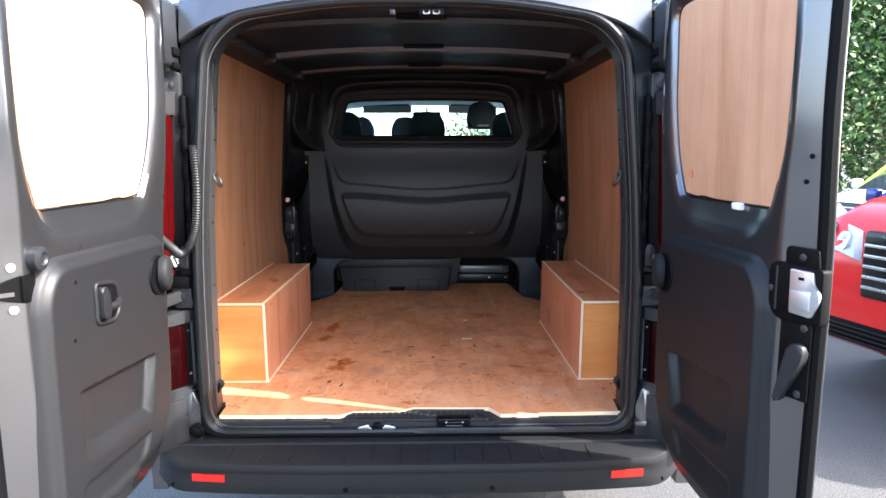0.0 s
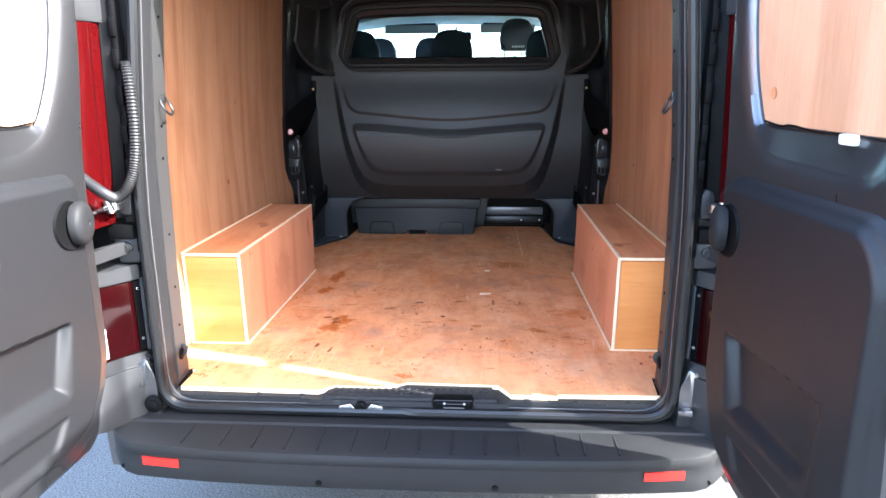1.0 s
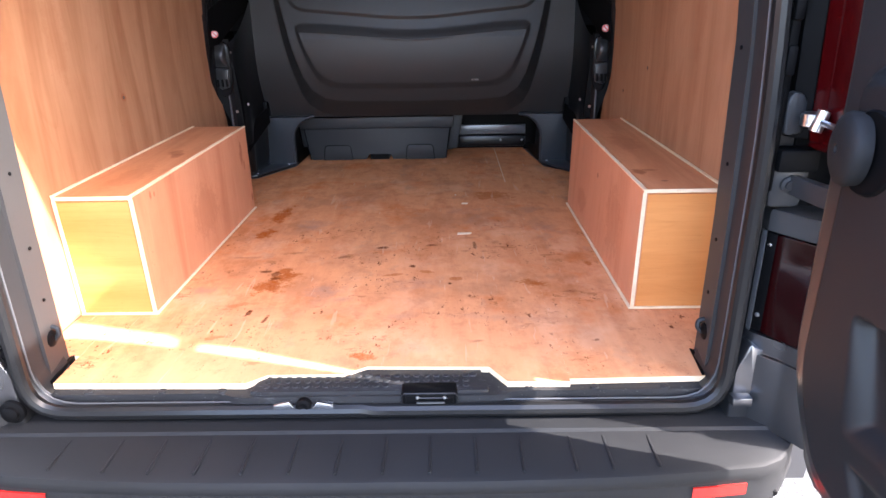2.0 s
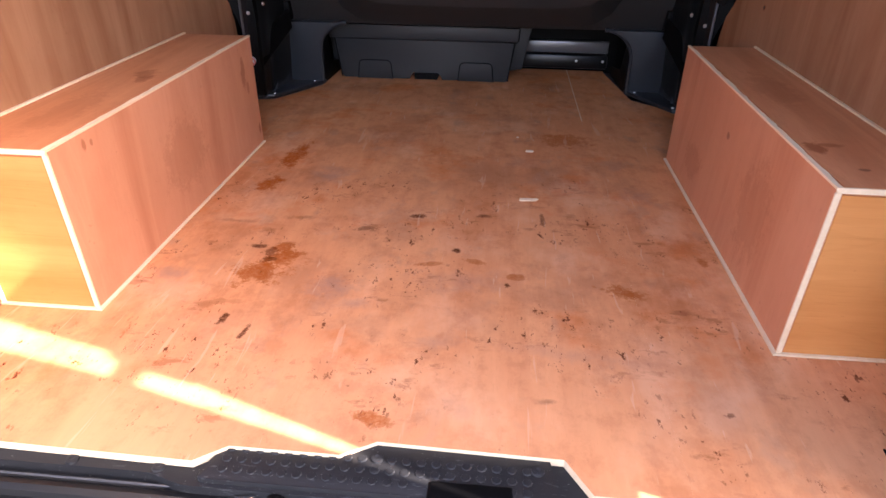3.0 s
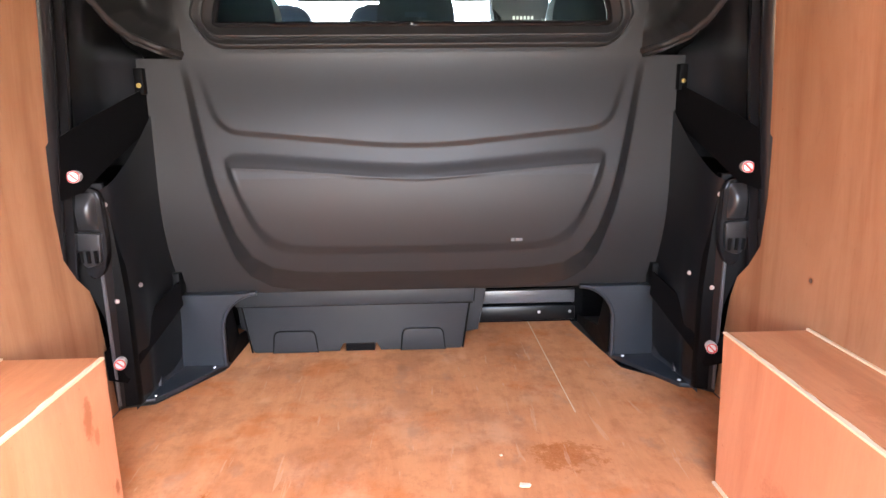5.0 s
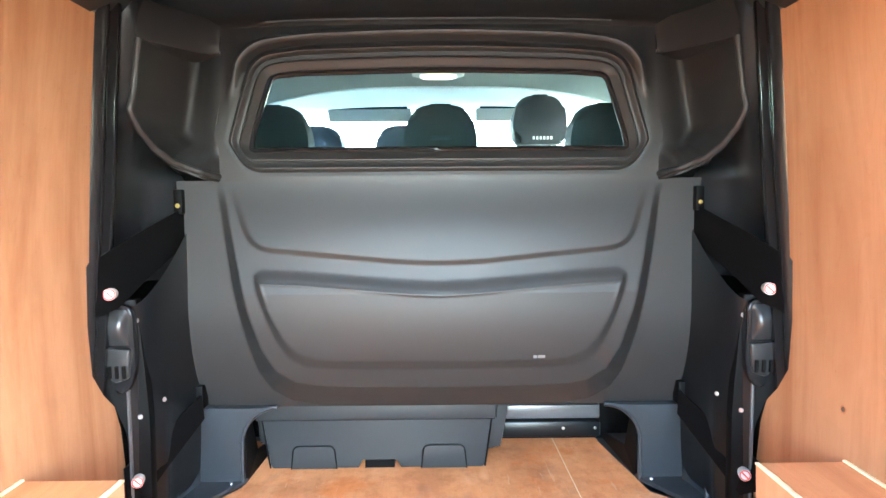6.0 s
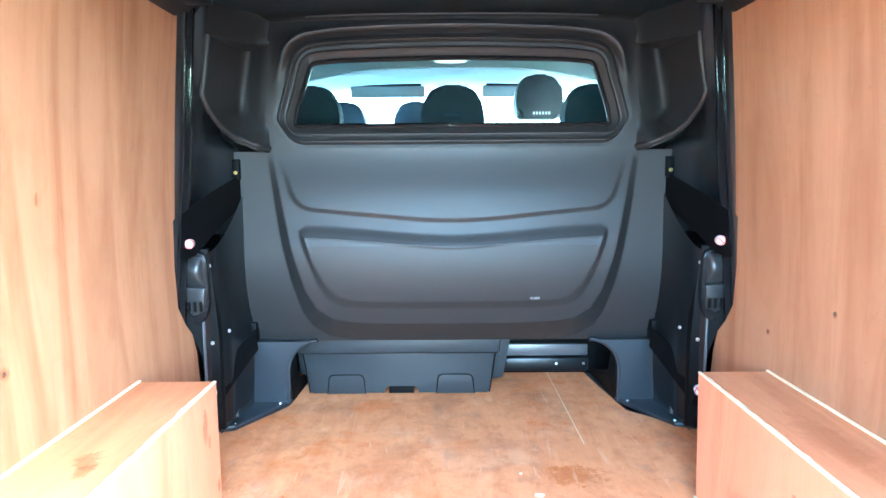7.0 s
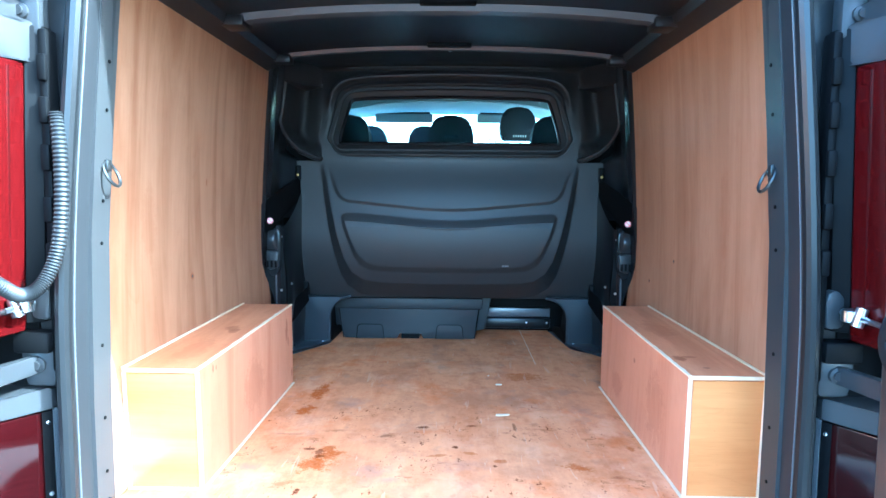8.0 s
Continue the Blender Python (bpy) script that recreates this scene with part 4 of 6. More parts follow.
def pod(s):
    """The scooped corner moulding beside the window."""
    us, vs = span(0, 1, 60), span(0, 1, 16)
    fine = np.linspace(0, 1, 201)
    raw = np.interp(np.linspace(-0.2, 1.2, 281), [0, 0.10, 0.2, 0.3, 0.4, 0.5, 0.6, 0.7, 0.8, 0.88, 0.94, 1.0, 1.2], [0, 0.001, 0.004, 0.010, 0.018, 0.027, 0.034, 0.038, 0.035, 0.010, -0.07, -0.241, -0.71])
    bell = np.hanning(53) / np.hanning(53).sum()
    curve = np.convolve(raw, bell, "same")[40:241]

    def surf(u, v):
        y = np.interp(u, [0, 0.05, 0.10, 0.16, 0.22, 0.30, 0.45, 0.70, 0.90, 1.0], [2.016, 1.998, 1.975, 1.957, 1.948, 1.942, 1.928, 1.880, 1.820, 1.775])
        z0 = np.interp(u, [0, 0.3, 0.6, 0.8, 0.92, 1.0], [1.516, 1.530, 1.552, 1.585, 1.622, 1.672])
        z = float(z0) + (1.862 - 0.018 * u - float(z0)) * v
        scoop = 2.016 + float(np.interp(u, fine, curve))
        k = float(smooth(np.array(v), 0.0, 0.22))
        root = (float(base_y(z)) - 2.016) * (1 - float(smooth(np.array(u), 0.6, 1.0)))
        return (s * (0.628 + 0.142 * u - 0.028 * max(0.0, z - 1.65) / 0.2 * u), float(y) * (1 - k) + float(scoop) * k + root, z)

    part("corner_pod", sheet(surf, us, vs, thick=0.0), bay_plastic, bulkhead, "scooped corner moulding", smooth=70)
    lip = [surf(u, 0.0) for u in us]
    top = [surf(u, 1.0) for u in us]
    roll = [(x, y - 0.004, z - 0.004) for x, y, z in lip] + [surf(1.0, v) for v in span(0.06, 1.0, 16)]
    part("rolled_edge", tube(roll, 0.009, 8), bay_plastic, bulkhead, smooth=70)
    bm = loft([lip, [(x, y - 0.003, z - 0.020) for x, y, z in lip], [(x, y + 0.07 * (1 - i / 60), z - 0.024) for i, (x, y, z) in enumerate(lip)]], closed=False)
    part("pod_lip", bm, bay_plastic, bulkhead, smooth=60)
    # soffit over the scoop and the rounded shoulder up to the hood
    chord = [(x, min(y, 2.034 - 0.259 * u ** 1.5), z) for u, (x, y, z) in zip(us, top)]
    over = [[(x, y, z - 0.001) for x, y, z in top], [(x, y, z - 0.001) for x, y, z in chord], [(x, y - 0.005, z + 0.006) for x, y, z in chord], [(x, y - 0.003, z + 0.030) for x, y, z in chord],
            [(x * 0.997, y + 0.012, z + 0.070) for x, y, z in chord], [(x * 0.992, y + 0.035, z + 0.105) for x, y, z in chord]]
    part("pod_shoulder", loft(over, closed=False), bay_plastic, bulkhead, smooth=60)
    # strip down the pillar with two soft ridges
    prof = [(0.812, 1.755), (0.806, 1.738), (0.806, 1.722), (0.816, 1.712), (0.818, 1.700), (0.808, 1.690), (0.806, 1.676), (0.816, 1.664), (0.832, 1.655)]
    zs = span(0.95, 1.96, 26)
    loops = []
    for z in zs:
        k = 0.045 * max(0.0, (z - 1.15) / 0.75) ** 1.5
        f = 0.10 * max(0.0, (1.55 - z) / 0.6) ** 1.5 if z < 1.55 else 0.0
        loops.append([(s * (x - k + 0.25 * f), y - f * 0.2, z) for x, y in prof])
    part("pillar_strip", loft(loops, closed=False), black_gloss, bulkhead, smooth=60)
    # web from the strip back to the pod's rolled edge
    loops = []
    for z in span(1.22, 1.96, 30):
        k = 0.045 * max(0.0, (z - 1.15) / 0.75) ** 1.5
        f = 0.10 * max(0.0, (1.55 - z) / 0.6) ** 1.5 if z < 1.55 else 0.0
        e = min(1.2, max(0.0, (1.68 - z) / 0.32))
        g = 1 - float(smooth(np.array(z), 1.50, 1.56))
        xe = 0.770 - 0.028 * max(0.0, min(z, 1.84) - 1.65) / 0.2 + 0.045 * min(1.0, e * 1.6)
        loops.append([(s * (0.812 - k + 0.25 * f), 1.754, z), (s * (xe + 0.012), 1.766 + 0.03 * e, z), (s * xe, 1.780 + 0.10 * e, z), (s * (xe + 0.010), 1.84 + 0.12 * min(e, 1), z), (s * (xe - 0.012 * g + 0.03 * (1 - g)), 1.93 + 0.05 * min(e, 1), z), (s * (0.742 * g + 0.83 * (1 - g)), 2.045 + 0.06 * (1 - g), z)])
    part("corner_web", loft(loops, closed=False), dark_plastic, bulkhead, smooth=60)
    # near-black sheet behind the gap, with the gap's shade in its colour
    part("side_closure", loft([[(s * 0.865, 1.64, z), (s * 0.862, 1.80, z), (s * 0.855, 2.12, z), (s * 0.64, 2.14, z)] for z in (0.55, 1.2, 1.55, 1.93)], closed=False), black_plastic, bulkhead, "black sheet closing the gap, its shade put into the colour")
    # slots with brass screws
    for x, y, z in ((0.742, 1.996, 1.442), (0.724, 2.052, 0.858)):
        part("slot", box(s * (x - 0.012), y - 0.018, z - 0.036, s * (x + 0.012), y + 0.03, z + 0.034, 0.003), black_plastic, bulkhead)
        part("screw", lathe([(0.0065, 0), (0.006, 0.004), (0, 0.005)], (s * x, y - 0.018, z - 0.012), (0, -1, 0), 12), plain_brass, bulkhead, "brass screw")


plain_brass = plain("brass", (0.45, 0.32, 0.10), 0.35, 0.9)
pod(-1)
pod(1)
fill_top = loft([[(x, 2.0 + 0.075, 1.90), (x, 2.07, 1.95)] for x in (-0.82, 0.82)], closed=False)
part("top_closure", fill_top, black_plastic, bulkhead)
for i, (w, x) in enumerate(((0.010, 0.268), (0.020, 0.286))):
    z = 0.993
    part("paint_mark", box(x - w / 2, 1.952, z - 0.004, x + w / 2, 1.9665, z + 0.004), plain("scuff_grey", (0.13, 0.125, 0.12), 0.6), bulkhead, "small pale scuff")


def bay_side(s):
    """Plastic and steel in front of the bulkhead at one side: straps, lock housing, liner and foot."""
    # black pillar face that looks back into the bay
    pil = thing("pillar_face", "black steel pillar face beside the bulkhead", "pillar", (s * 0.80, 1.78, 0.60), "pillar faces", "structure")
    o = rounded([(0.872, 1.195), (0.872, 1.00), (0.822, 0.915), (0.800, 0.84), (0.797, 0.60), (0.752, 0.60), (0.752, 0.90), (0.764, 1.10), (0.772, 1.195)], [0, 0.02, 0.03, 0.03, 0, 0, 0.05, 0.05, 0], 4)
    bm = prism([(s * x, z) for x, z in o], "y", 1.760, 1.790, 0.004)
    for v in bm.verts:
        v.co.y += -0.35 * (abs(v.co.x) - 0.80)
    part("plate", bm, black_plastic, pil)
    # straps with warning stickers
    upper = [(0.738, 2.005, 1.425), (0.738, 2.005, 1.318), (0.775, 1.83, 1.235), (0.800, 1.735, 1.178), (0.822, 1.668, 1.165), (0.822, 1.668, 1.300), (0.796, 1.78, 1.345)]
    lower = [(0.716, 2.030, 0.868), (0.706, 2.020, 0.800), (0.755, 1.86, 0.715), (0.772, 1.762, 0.672), (0.806, 1.740, 0.690), (0.806, 1.740, 0.768), (0.775, 1.84, 0.800)]
    for b, w, plate in (((0.816, 1.735, 1.215), 0.062, upper), ((0.782, 1.758, 0.730), 0.030, lower)):
        st = thing("retaining_strap", "flat black strap plate with a round white and red sticker", "strap", (s * b[0], b[1], b[2] - w), "bulkhead straps")
        B = Vector((s * b[0], b[1], b[2]))
        n = Vector((-s * 0.75, -0.65, 0.1)).normalized()
        flat = [Vector((s * x, y, z)) for x, y, z in plate]
        part("plate", loft([[tuple(v) for v in flat], [tuple(v + n * 0.006) for v in flat]], caps=(True, True)), black_plastic, st)
        c = B + n * 0.0075
        face = Vector((-s * 0.30, -0.95, 0.05)).normalized()
        du = face.cross(Vector((0, 0, 1))).normalized()
        dv = du.cross(face)
        c = c + face * (0.034 if w > 0.05 else 0.012)
        stick = part("sticker", lathe([(0.0145, -0.036), (0.0145, 0.0006), (0, 0.0006)], tuple(c), tuple(face), 20), label_white, st, "round white warning sticker")
        part("sticker_rim", tube([tuple(c + face * 0.0008 + (du * math.cos(t) + dv * math.sin(t)) * 0.0122) for t in span(0, 2 * math.pi, 20)[:-1]], 0.0018, 5, True), label_red, stick)
        part("sticker_mark", tube([tuple(c + face * 0.0008 - (du + dv) * 0.007), tuple(c + face * 0.0008 + (du + dv) * 0.007)], 0.0022, 5), label_red, stick)
    # liner between pillar face and bulkhead
    liner = thing("side_liner", "dark blue-grey moulded plastic side liner with screws", "side liner", (s * 0.78, 1.9, 0.6), "side liners", "structure")

    def surf(u, v):
        y = 1.752 + 0.325 * u
        z = 0.600 + (0.570 + 0.240 * u) * v
        x = 0.779 - 0.052 * u - 0.024 * math.sin(math.pi * u ** 0.6) * (0.1 + 0.9 * v) + 0.012 * max(0, 1 - v / 0.42) ** 2 * u + 0.012 * smooth(np.array(0.10 - u), 0, 0.10)
        x -= 0.010 * math.exp(-((u - 0.35) / 0.07) ** 2) * max(0, 1 - v / 0.6)
        return (s * float(x), y, z)

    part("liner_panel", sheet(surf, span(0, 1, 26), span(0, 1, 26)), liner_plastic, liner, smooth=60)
    # pale edge stands in for the glint along the black liner
    part("liner_edge", tube([surf(0.0, v) for v in span(0.02, 1, 20)], 0.0045, 6), glint_grey, liner)
    for u, v in ((0.05, 0.93), (0.06, 0.50), (0.32, 0.48)):
        x, y, z = surf(u, v)
        part("screw", lathe([(0.0068, 0), (0.0058, 0.004), (0, 0.005)], (x, y, z), (-s * 0.7, -0.7, 0), 10), galvanised, liner)
    # lock housing on the pillar face
    lock = thing("door_lock_housing", "glossy black sliding door lock housing on the pillar", "lock housing", (s * 0.80, 1.75, 0.97), "lock housings")
    cup = rounded([(0.768, 1.185), (0.832, 1.190), (0.838, 1.03), (0.815, 0.955), (0.785, 0.965), (0.766, 1.02)], [0.03, 0.02, 0.03, 0.03, 0.02, 0.04], 5)
    bm = prism([(s * x, z) for x, z in cup], "y", 1.742, 1.765, 0.006, 3)
    part("cup", bm, black_gloss, lock)
    us, vs = span(-1, 1, 12), span(-1, 1, 12)
    part("latch_cover", sheet(lambda u, v: (s * (0.806 + 0.026 * u), 1.742 - 0.022 * (1 - u ** 4) * (1 - v * v), 1.128 + 0.045 * v), us, vs), plain_steelgrey, lock, "polished grey latch cover", smooth=70)
    part("keeper", prism([(s * x, z) for x, z in rounded([(0.772, 1.075), (0.834, 1.080), (0.834, 1.020), (0.815, 0.990), (0.780, 1.000)], 0.008, 3)], "y", 1.728, 1.745, 0.004), plain_steelgrey, lock, "grey keeper plate")
    for dx in (0.0, 0.018, 0.036):
        part("pin", tube([(s * (0.785 + dx), 1.724, 1.005), (s * (0.785 + dx), 1.722, 1.035)], 0.005, 6), black_plastic, lock)
    # grey foot that carries the bulkhead
    foot = thing("bulkhead_foot", "blue-grey plastic foot moulding with a rounded arch", "foot moulding", (s * 0.67, 2.05, FLOOR), "foot mouldings")
    arc = [(0.612 - 0.112 * (1 - math.cos(t)), 0.700 + 0.116 * math.sin(t)) for t in span(0, math.pi / 2, 10)]
    o = [(0.612, 0.574)] + arc + [(0.748, 0.816), (0.748, 0.574)]
    part("body", prism([(s * x, z) for x, z in o], "y", 2.066, 2.150, 0.008, 3), foot_plastic, foot, smooth=30)
    part("rim", tube([(s * x, 2.071, z) for x, z in [(0.611, 0.580), (0.611, 0.64)] + [(x - 0.001, z - 0.001) for x, z in arc]], 0.007, 8), foot_plastic, foot)
    fl = [(0.604, 2.14), (0.604, 2.075), (0.74, 1.845), (0.835, 1.82), (0.842, 1.90), (0.842, 2.14)]
    bm = prism([(2.092, FLOOR + 0.003), (2.092, 0.79), (2.14, 0.76), (2.185, 0.64), (2.42, 0.60), (2.42, FLOOR + 0.003)], "x", s * 0.6100, s * 0.6050)
    for v in bm.verts:
        v.co.x -= s * 0.10 * max(0.0, min(v.co.y, 2.25) - 2.09)
    part("arch_panel", bm, black_plastic, foot, "black inner cover")
    part("flange", prism([(s * x, y) for x, y in fl], "z", FLOOR + 0.0005, FLOOR + 0.016, 0.005), foot_plastic, foot)

    def web(u, v):
        x = 0.744 + 0.032 * u - 0.010 * (1 - v) ** 3 + 0.006 * math.sin(math.pi * u) * (1 - v)
        y = 2.079 - 0.262 * u ** 1.1 - 0.030 * (1 - v) ** 4
        return (s * x, y, FLOOR + 0.012 + 0.235 * v - 0.10 * u * u * v)

    part("side_web", sheet(web, span(0, 1, 16), span(0, 1, 16)), foot_plastic, foot, smooth=70)
    part("web_rib", tube([web(0.52, v) for v in span(0.02, 0.55, 8)], [0.008 - 0.0008 * i for i in range(9)], 8), foot_plastic, foot, smooth=70)
    for x, y in ((0.640, 2.050), (0.745, 1.862)):
        part("screw", lathe([(0.006, 0), (0.005, 0.003), (0, 0.004)], (s * x, y, FLOOR + 0.016), (0, 0, 1), 10), steel, foot)


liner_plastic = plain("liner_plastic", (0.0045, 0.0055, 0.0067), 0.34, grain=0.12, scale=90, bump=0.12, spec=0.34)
plain_steelgrey = plain("latch_grey", (0.026, 0.0262, 0.0275), 0.30, 0.2)
bay_side(-1)
bay_side(1)

# ---- under the bulkhead ----
solid("under_seat_wall", box(-0.62, 2.47, 0.53, 0.62, 2.49, 0.90), black_plastic, "black trim behind the gap under the bulkhead", "wall", kind="structure")
solid("under_seat_cover", box(-0.62, 2.12, 0.835, 0.62, 2.47, 0.85), black_plastic, "black underside of the cab seat box", "cover", kind="structure")
bar = thing("cross_bar", "grey steel cross bar under the bulkhead", "steel bar", (0.4, 2.43, 0.60))
part("beam", box(0.20, 2.40, 0.586, 0.575, 2.46, 0.644, 0.008), liner_plastic, bar)
part("top_bracket", prism([(0.20, 0.650), (0.575, 0.650), (0.575, 0.700), (0.20, 0.700)], "y", 2.415, 2.44, 0.006), frame_paint, bar)
for x in (0.44, 0.555):
    part("bolt", lathe([(0.006, 0), (0.005, 0.004), (0, 0.005)], (x, 2.40, 0.620), (0, -1, 0), 10), steel, bar)
tray = thing("storage_tray", "black plastic storage bin with moulded feet under the bulkhead", "storage bin", (-0.2, 2.3, FLOOR))
tz = FLOOR + 0.001
front = [(-0.556, tz), (-0.270, tz), (-0.262, 0.603), (-0.142, 0.603), (-0.134, tz), (0.140, tz), (0.163, 0.735), (-0.580, 0.735)]
part("bin_body", prism(rounded(front, [0.012, 0.004, 0.01, 0.01, 0.004, 0.012, 0.004, 0.004], 3), "y", 2.19, 2.44, 0.004), tray_plastic, tray)
part("rim", prism([(-0.600, 0.735), (0.176, 0.735), (0.180, 0.79), (-0.604, 0.79)], "y", 2.180, 2.45, 0.005), tray_plastic, tray)
part("rear_body", prism([(0.15, 0.60), (0.200, 0.61), (0.235, 0.80), (0.15, 0.80)], "y", 2.26, 2.44, 0.005), tray_plastic, tray)
part("rear_body", prism([(-0.575, 0.62), (-0.61, 0.63), (-0.625, 0.80), (-0.575, 0.80)], "y", 2.26, 2.44, 0.005), tray_plastic, tray)
for x in (-0.415, 0.008):
    arch = rounded([(x - 0.074, tz), (x + 0.074, tz), (x + 0.066, 0.648), (x - 0.066, 0.648)], [0, 0, 0.02, 0.02], 4)
    part("foot_pad", prism(arch, "y", 2.183, 2.195, 0.003), tray_plastic, tray)
    line = [(p[0], 2.1825, p[1]) for p in arch if p[1] > tz + 0.001]
    part("seam", tube([(x + 0.074, 2.1845, tz)] + line + [(x - 0.074, 2.1845, tz)], 0.0022, 5), black_plastic, tray)
for x0, z0, x1, z1 in ((-0.598, 0.7345, 0.174, 0.7345), (0.141, 0.575, 0.164, 0.733), (-0.557, 0.575, -0.581, 0.733), (0.177, 0.737, 0.181, 0.789), (-0.602, 0.737, -0.605, 0.789)):
    part("seam", tube([(x0, 2.187, z0), (x1, 2.187, z1)], 0.0028, 5), black_plastic, tray)
part("vent_recess", box(-0.25, 2.192, tz, -0.154, 2.30, 0.595), black_plastic, tray)

# wood chips left on the floor
for x, y, a, b, tw in ((0.205, 1.047, 0.026, 0.007, 4), (0.216, 1.399, 0.013, 0.006, -10), (0.18, 1.52, 0.004, 0.003, 20)):
    bm = prism([(-a, -b), (-a * 0.6, -b * 1.3), (a * 0.7, -b), (a, b * 0.3), (a * 0.75, b), (-a * 0.9, b * 1.1)], "z", 0.0005, 0.004, 0.001, 1)
    bm.transform(pose(x, y, FLOOR, 0, 0, tw))
    solid("wood_chip", bm, ply_edge, "small pale splinter of wood lying on the floor", "wood chip", "wood chips")

# ---- cab ----
solid("cab_floor", box(-0.90, 2.5, 0.40, 0.90, 4.3, 0.46), black_plastic, "dark cab floor", "cab floor", kind="structure")
cab_roof = solid("cab_ceiling", sheet(lambda x, y: (x, y, 1.915 - 0.05 * (abs(x) / 0.8) ** 2.5 - 0.05 * max(0, (y - 2.55) / 0.6) ** 1.6), span(-0.80, 0.80, 20), span(2.10, 3.15, 10), thick=0.03), headlining,
                 "pale grey fabric headlining of the cab", "ceiling", kind="structure")


def lining_z(x):
    return 1.905 - 0.055 * (abs(x) / 0.63) ** 3


# darker than the front: the rear's weaker light is put into its colour
part("rear_lining", sheet(lambda x, y: (x, y, lining_z(x) - 0.014), span(-0.70, 0.70, 24), span(2.11, 2.70, 6), thick=0.008), lining_shaded, cab_roof, "rear lining, darker grey-green in place of weaker light")
part("lining_edge", tube([(x, 2.705, lining_z(x) - 0.014) for x in span(-0.70, 0.70, 36)], 0.007, 8), headlining, cab_roof, "pale rounded lining edge")
for s, nm in ((-1, "cab_wall_left"), (1, "cab_wall_right")):
    w = solid(nm, prism([(2.10, 0.40), (4.3, 0.40), (4.3, 1.22), (3.95, 1.25), (2.10, 1.25)], "x", s * 0.88, s * 0.95), grey_paint, "grey painted cab side below the windows", "van side", kind="structure")
    part("pillar", prism([(2.20, 1.25), (2.34, 1.25), (2.31, 1.90), (2.20, 1.90)], "x", s * 0.80, s * 0.87), headlining, w, "pale pillar trim")
    part("pillar", prism([(2.86, 1.25), (3.00, 1.25), (2.98, 1.88), (2.86, 1.88)], "x", s * 0.81, s * 0.87), headlining, w)
    part("pillar", prism([(3.93, 1.22), (4.05, 1.22), (3.22, 1.87), (3.08, 1.87)], "x", s * 0.80, s * 0.87), headlining, w)
    part("roof_edge", prism([(2.10, 1.83), (3.10, 1.825), (3.20, 1.87), (2.10, 1.90)], "x", s * 0.775, s * 0.86), headlining, w)
    g = part("side_glass", prism([(2.20, 1.25), (3.93, 1.25), (3.13, 1.83), (2.26, 1.86)], "x", s * 0.868, s * 0.872), glass_clear, w)
    g.visible_shadow = False
screen = solid("window_windscreen", loft([[(-0.80, 3.95, 1.21), (0.80, 3.95, 1.21), (0.80, 3.955, 1.21), (-0.80, 3.955, 1.21)], [(-0.74, 3.14, 1.855), (0.74, 3.14, 1.855), (0.74, 3.145, 1.855), (-0.74, 3.145, 1.855)]], caps=(True, True)), glass_clear,
               "clear laminated windscreen glass", "windscreen", kind="structure")
screen.visible_shadow = False
solid("dashboard", prism(rounded([(3.45, 0.5), (3.45, 1.05), (3.6, 1.18), (3.97, 1.20), (4.2, 1.20), (4.2, 0.5)], 0.05), "x", -0.87, 0.87), black_plastic, "dark plastic dashboard", "dashboard", kind="structure")
for x in (-0.31, 0.36):
    sv = thing("sun_visor", "grey fabric sun visor folded up under the headlining", "sun visor", (x, 3.08, 1.86), "sun visors")
    flap = box(-0.19, -0.010, -0.060, 0.19, 0.010, 0.0, 0.009, 3)
    flap.transform(pose(x, 3.085, 1.862, 18, 0, 0))
    part("flap", flap, visor_cloth, sv)
    part("rod", tube([(x - 0.17, 3.085, 1.866), (x + 0.17, 3.085, 1.866)], 0.006, 8), black_plastic, sv)
mirror = thing("rear_view_mirror", "small black rear-view mirror hanging from the windscreen", "mirror", (0.0, 3.12, 1.84))
part("stem", tube([(0.0, 3.16, 1.85), (0.0, 3.12, 1.81)], 0.008, 8), black_plastic, mirror)
part("housing", box(-0.11, 3.095, 1.755, 0.11, 3.125, 1.815, 0.012, 3), black_plastic, mirror)
lampt = thing("cab_lamp", "oval cab roof lamp with a warm white lens", "ceiling lamp", (0, 2.40, 1.895))
part("bezel", prism(rounded([(-0.09, 2.35), (0.09, 2.35), (0.09, 2.45), (-0.09, 2.45)], 0.05, 8), "z", 1.872, 1.893, 0.005), headlining, lampt)
part("lens", prism(rounded([(-0.062, 2.365), (0.062, 2.365), (0.062, 2.435), (-0.062, 2.435)], 0.034, 8), "z", 1.864, 1.8735, 0.004), lamp_glow, lampt, "warm white lens, its brightness put in as a glow")


def headrest(w, h, d, x, y, z, bm=None):
    """A padded headrest with a rounded top, its base at z."""
    out = rounded([(-w / 2 * 0.86, 0), (w / 2 * 0.86, 0), (w / 2, h * 0.45), (w / 2 * 0.72, h), (-w / 2 * 0.72, h), (-w / 2, h * 0.45)], [0.02, 0.02, 0.08, 0.09, 0.09, 0.08], 6)
    bm = prism(out, "y", -d / 2, d / 2, 0.03, 4)
    bm.transform(Matrix.Translation((x, y, z)))
    return bm


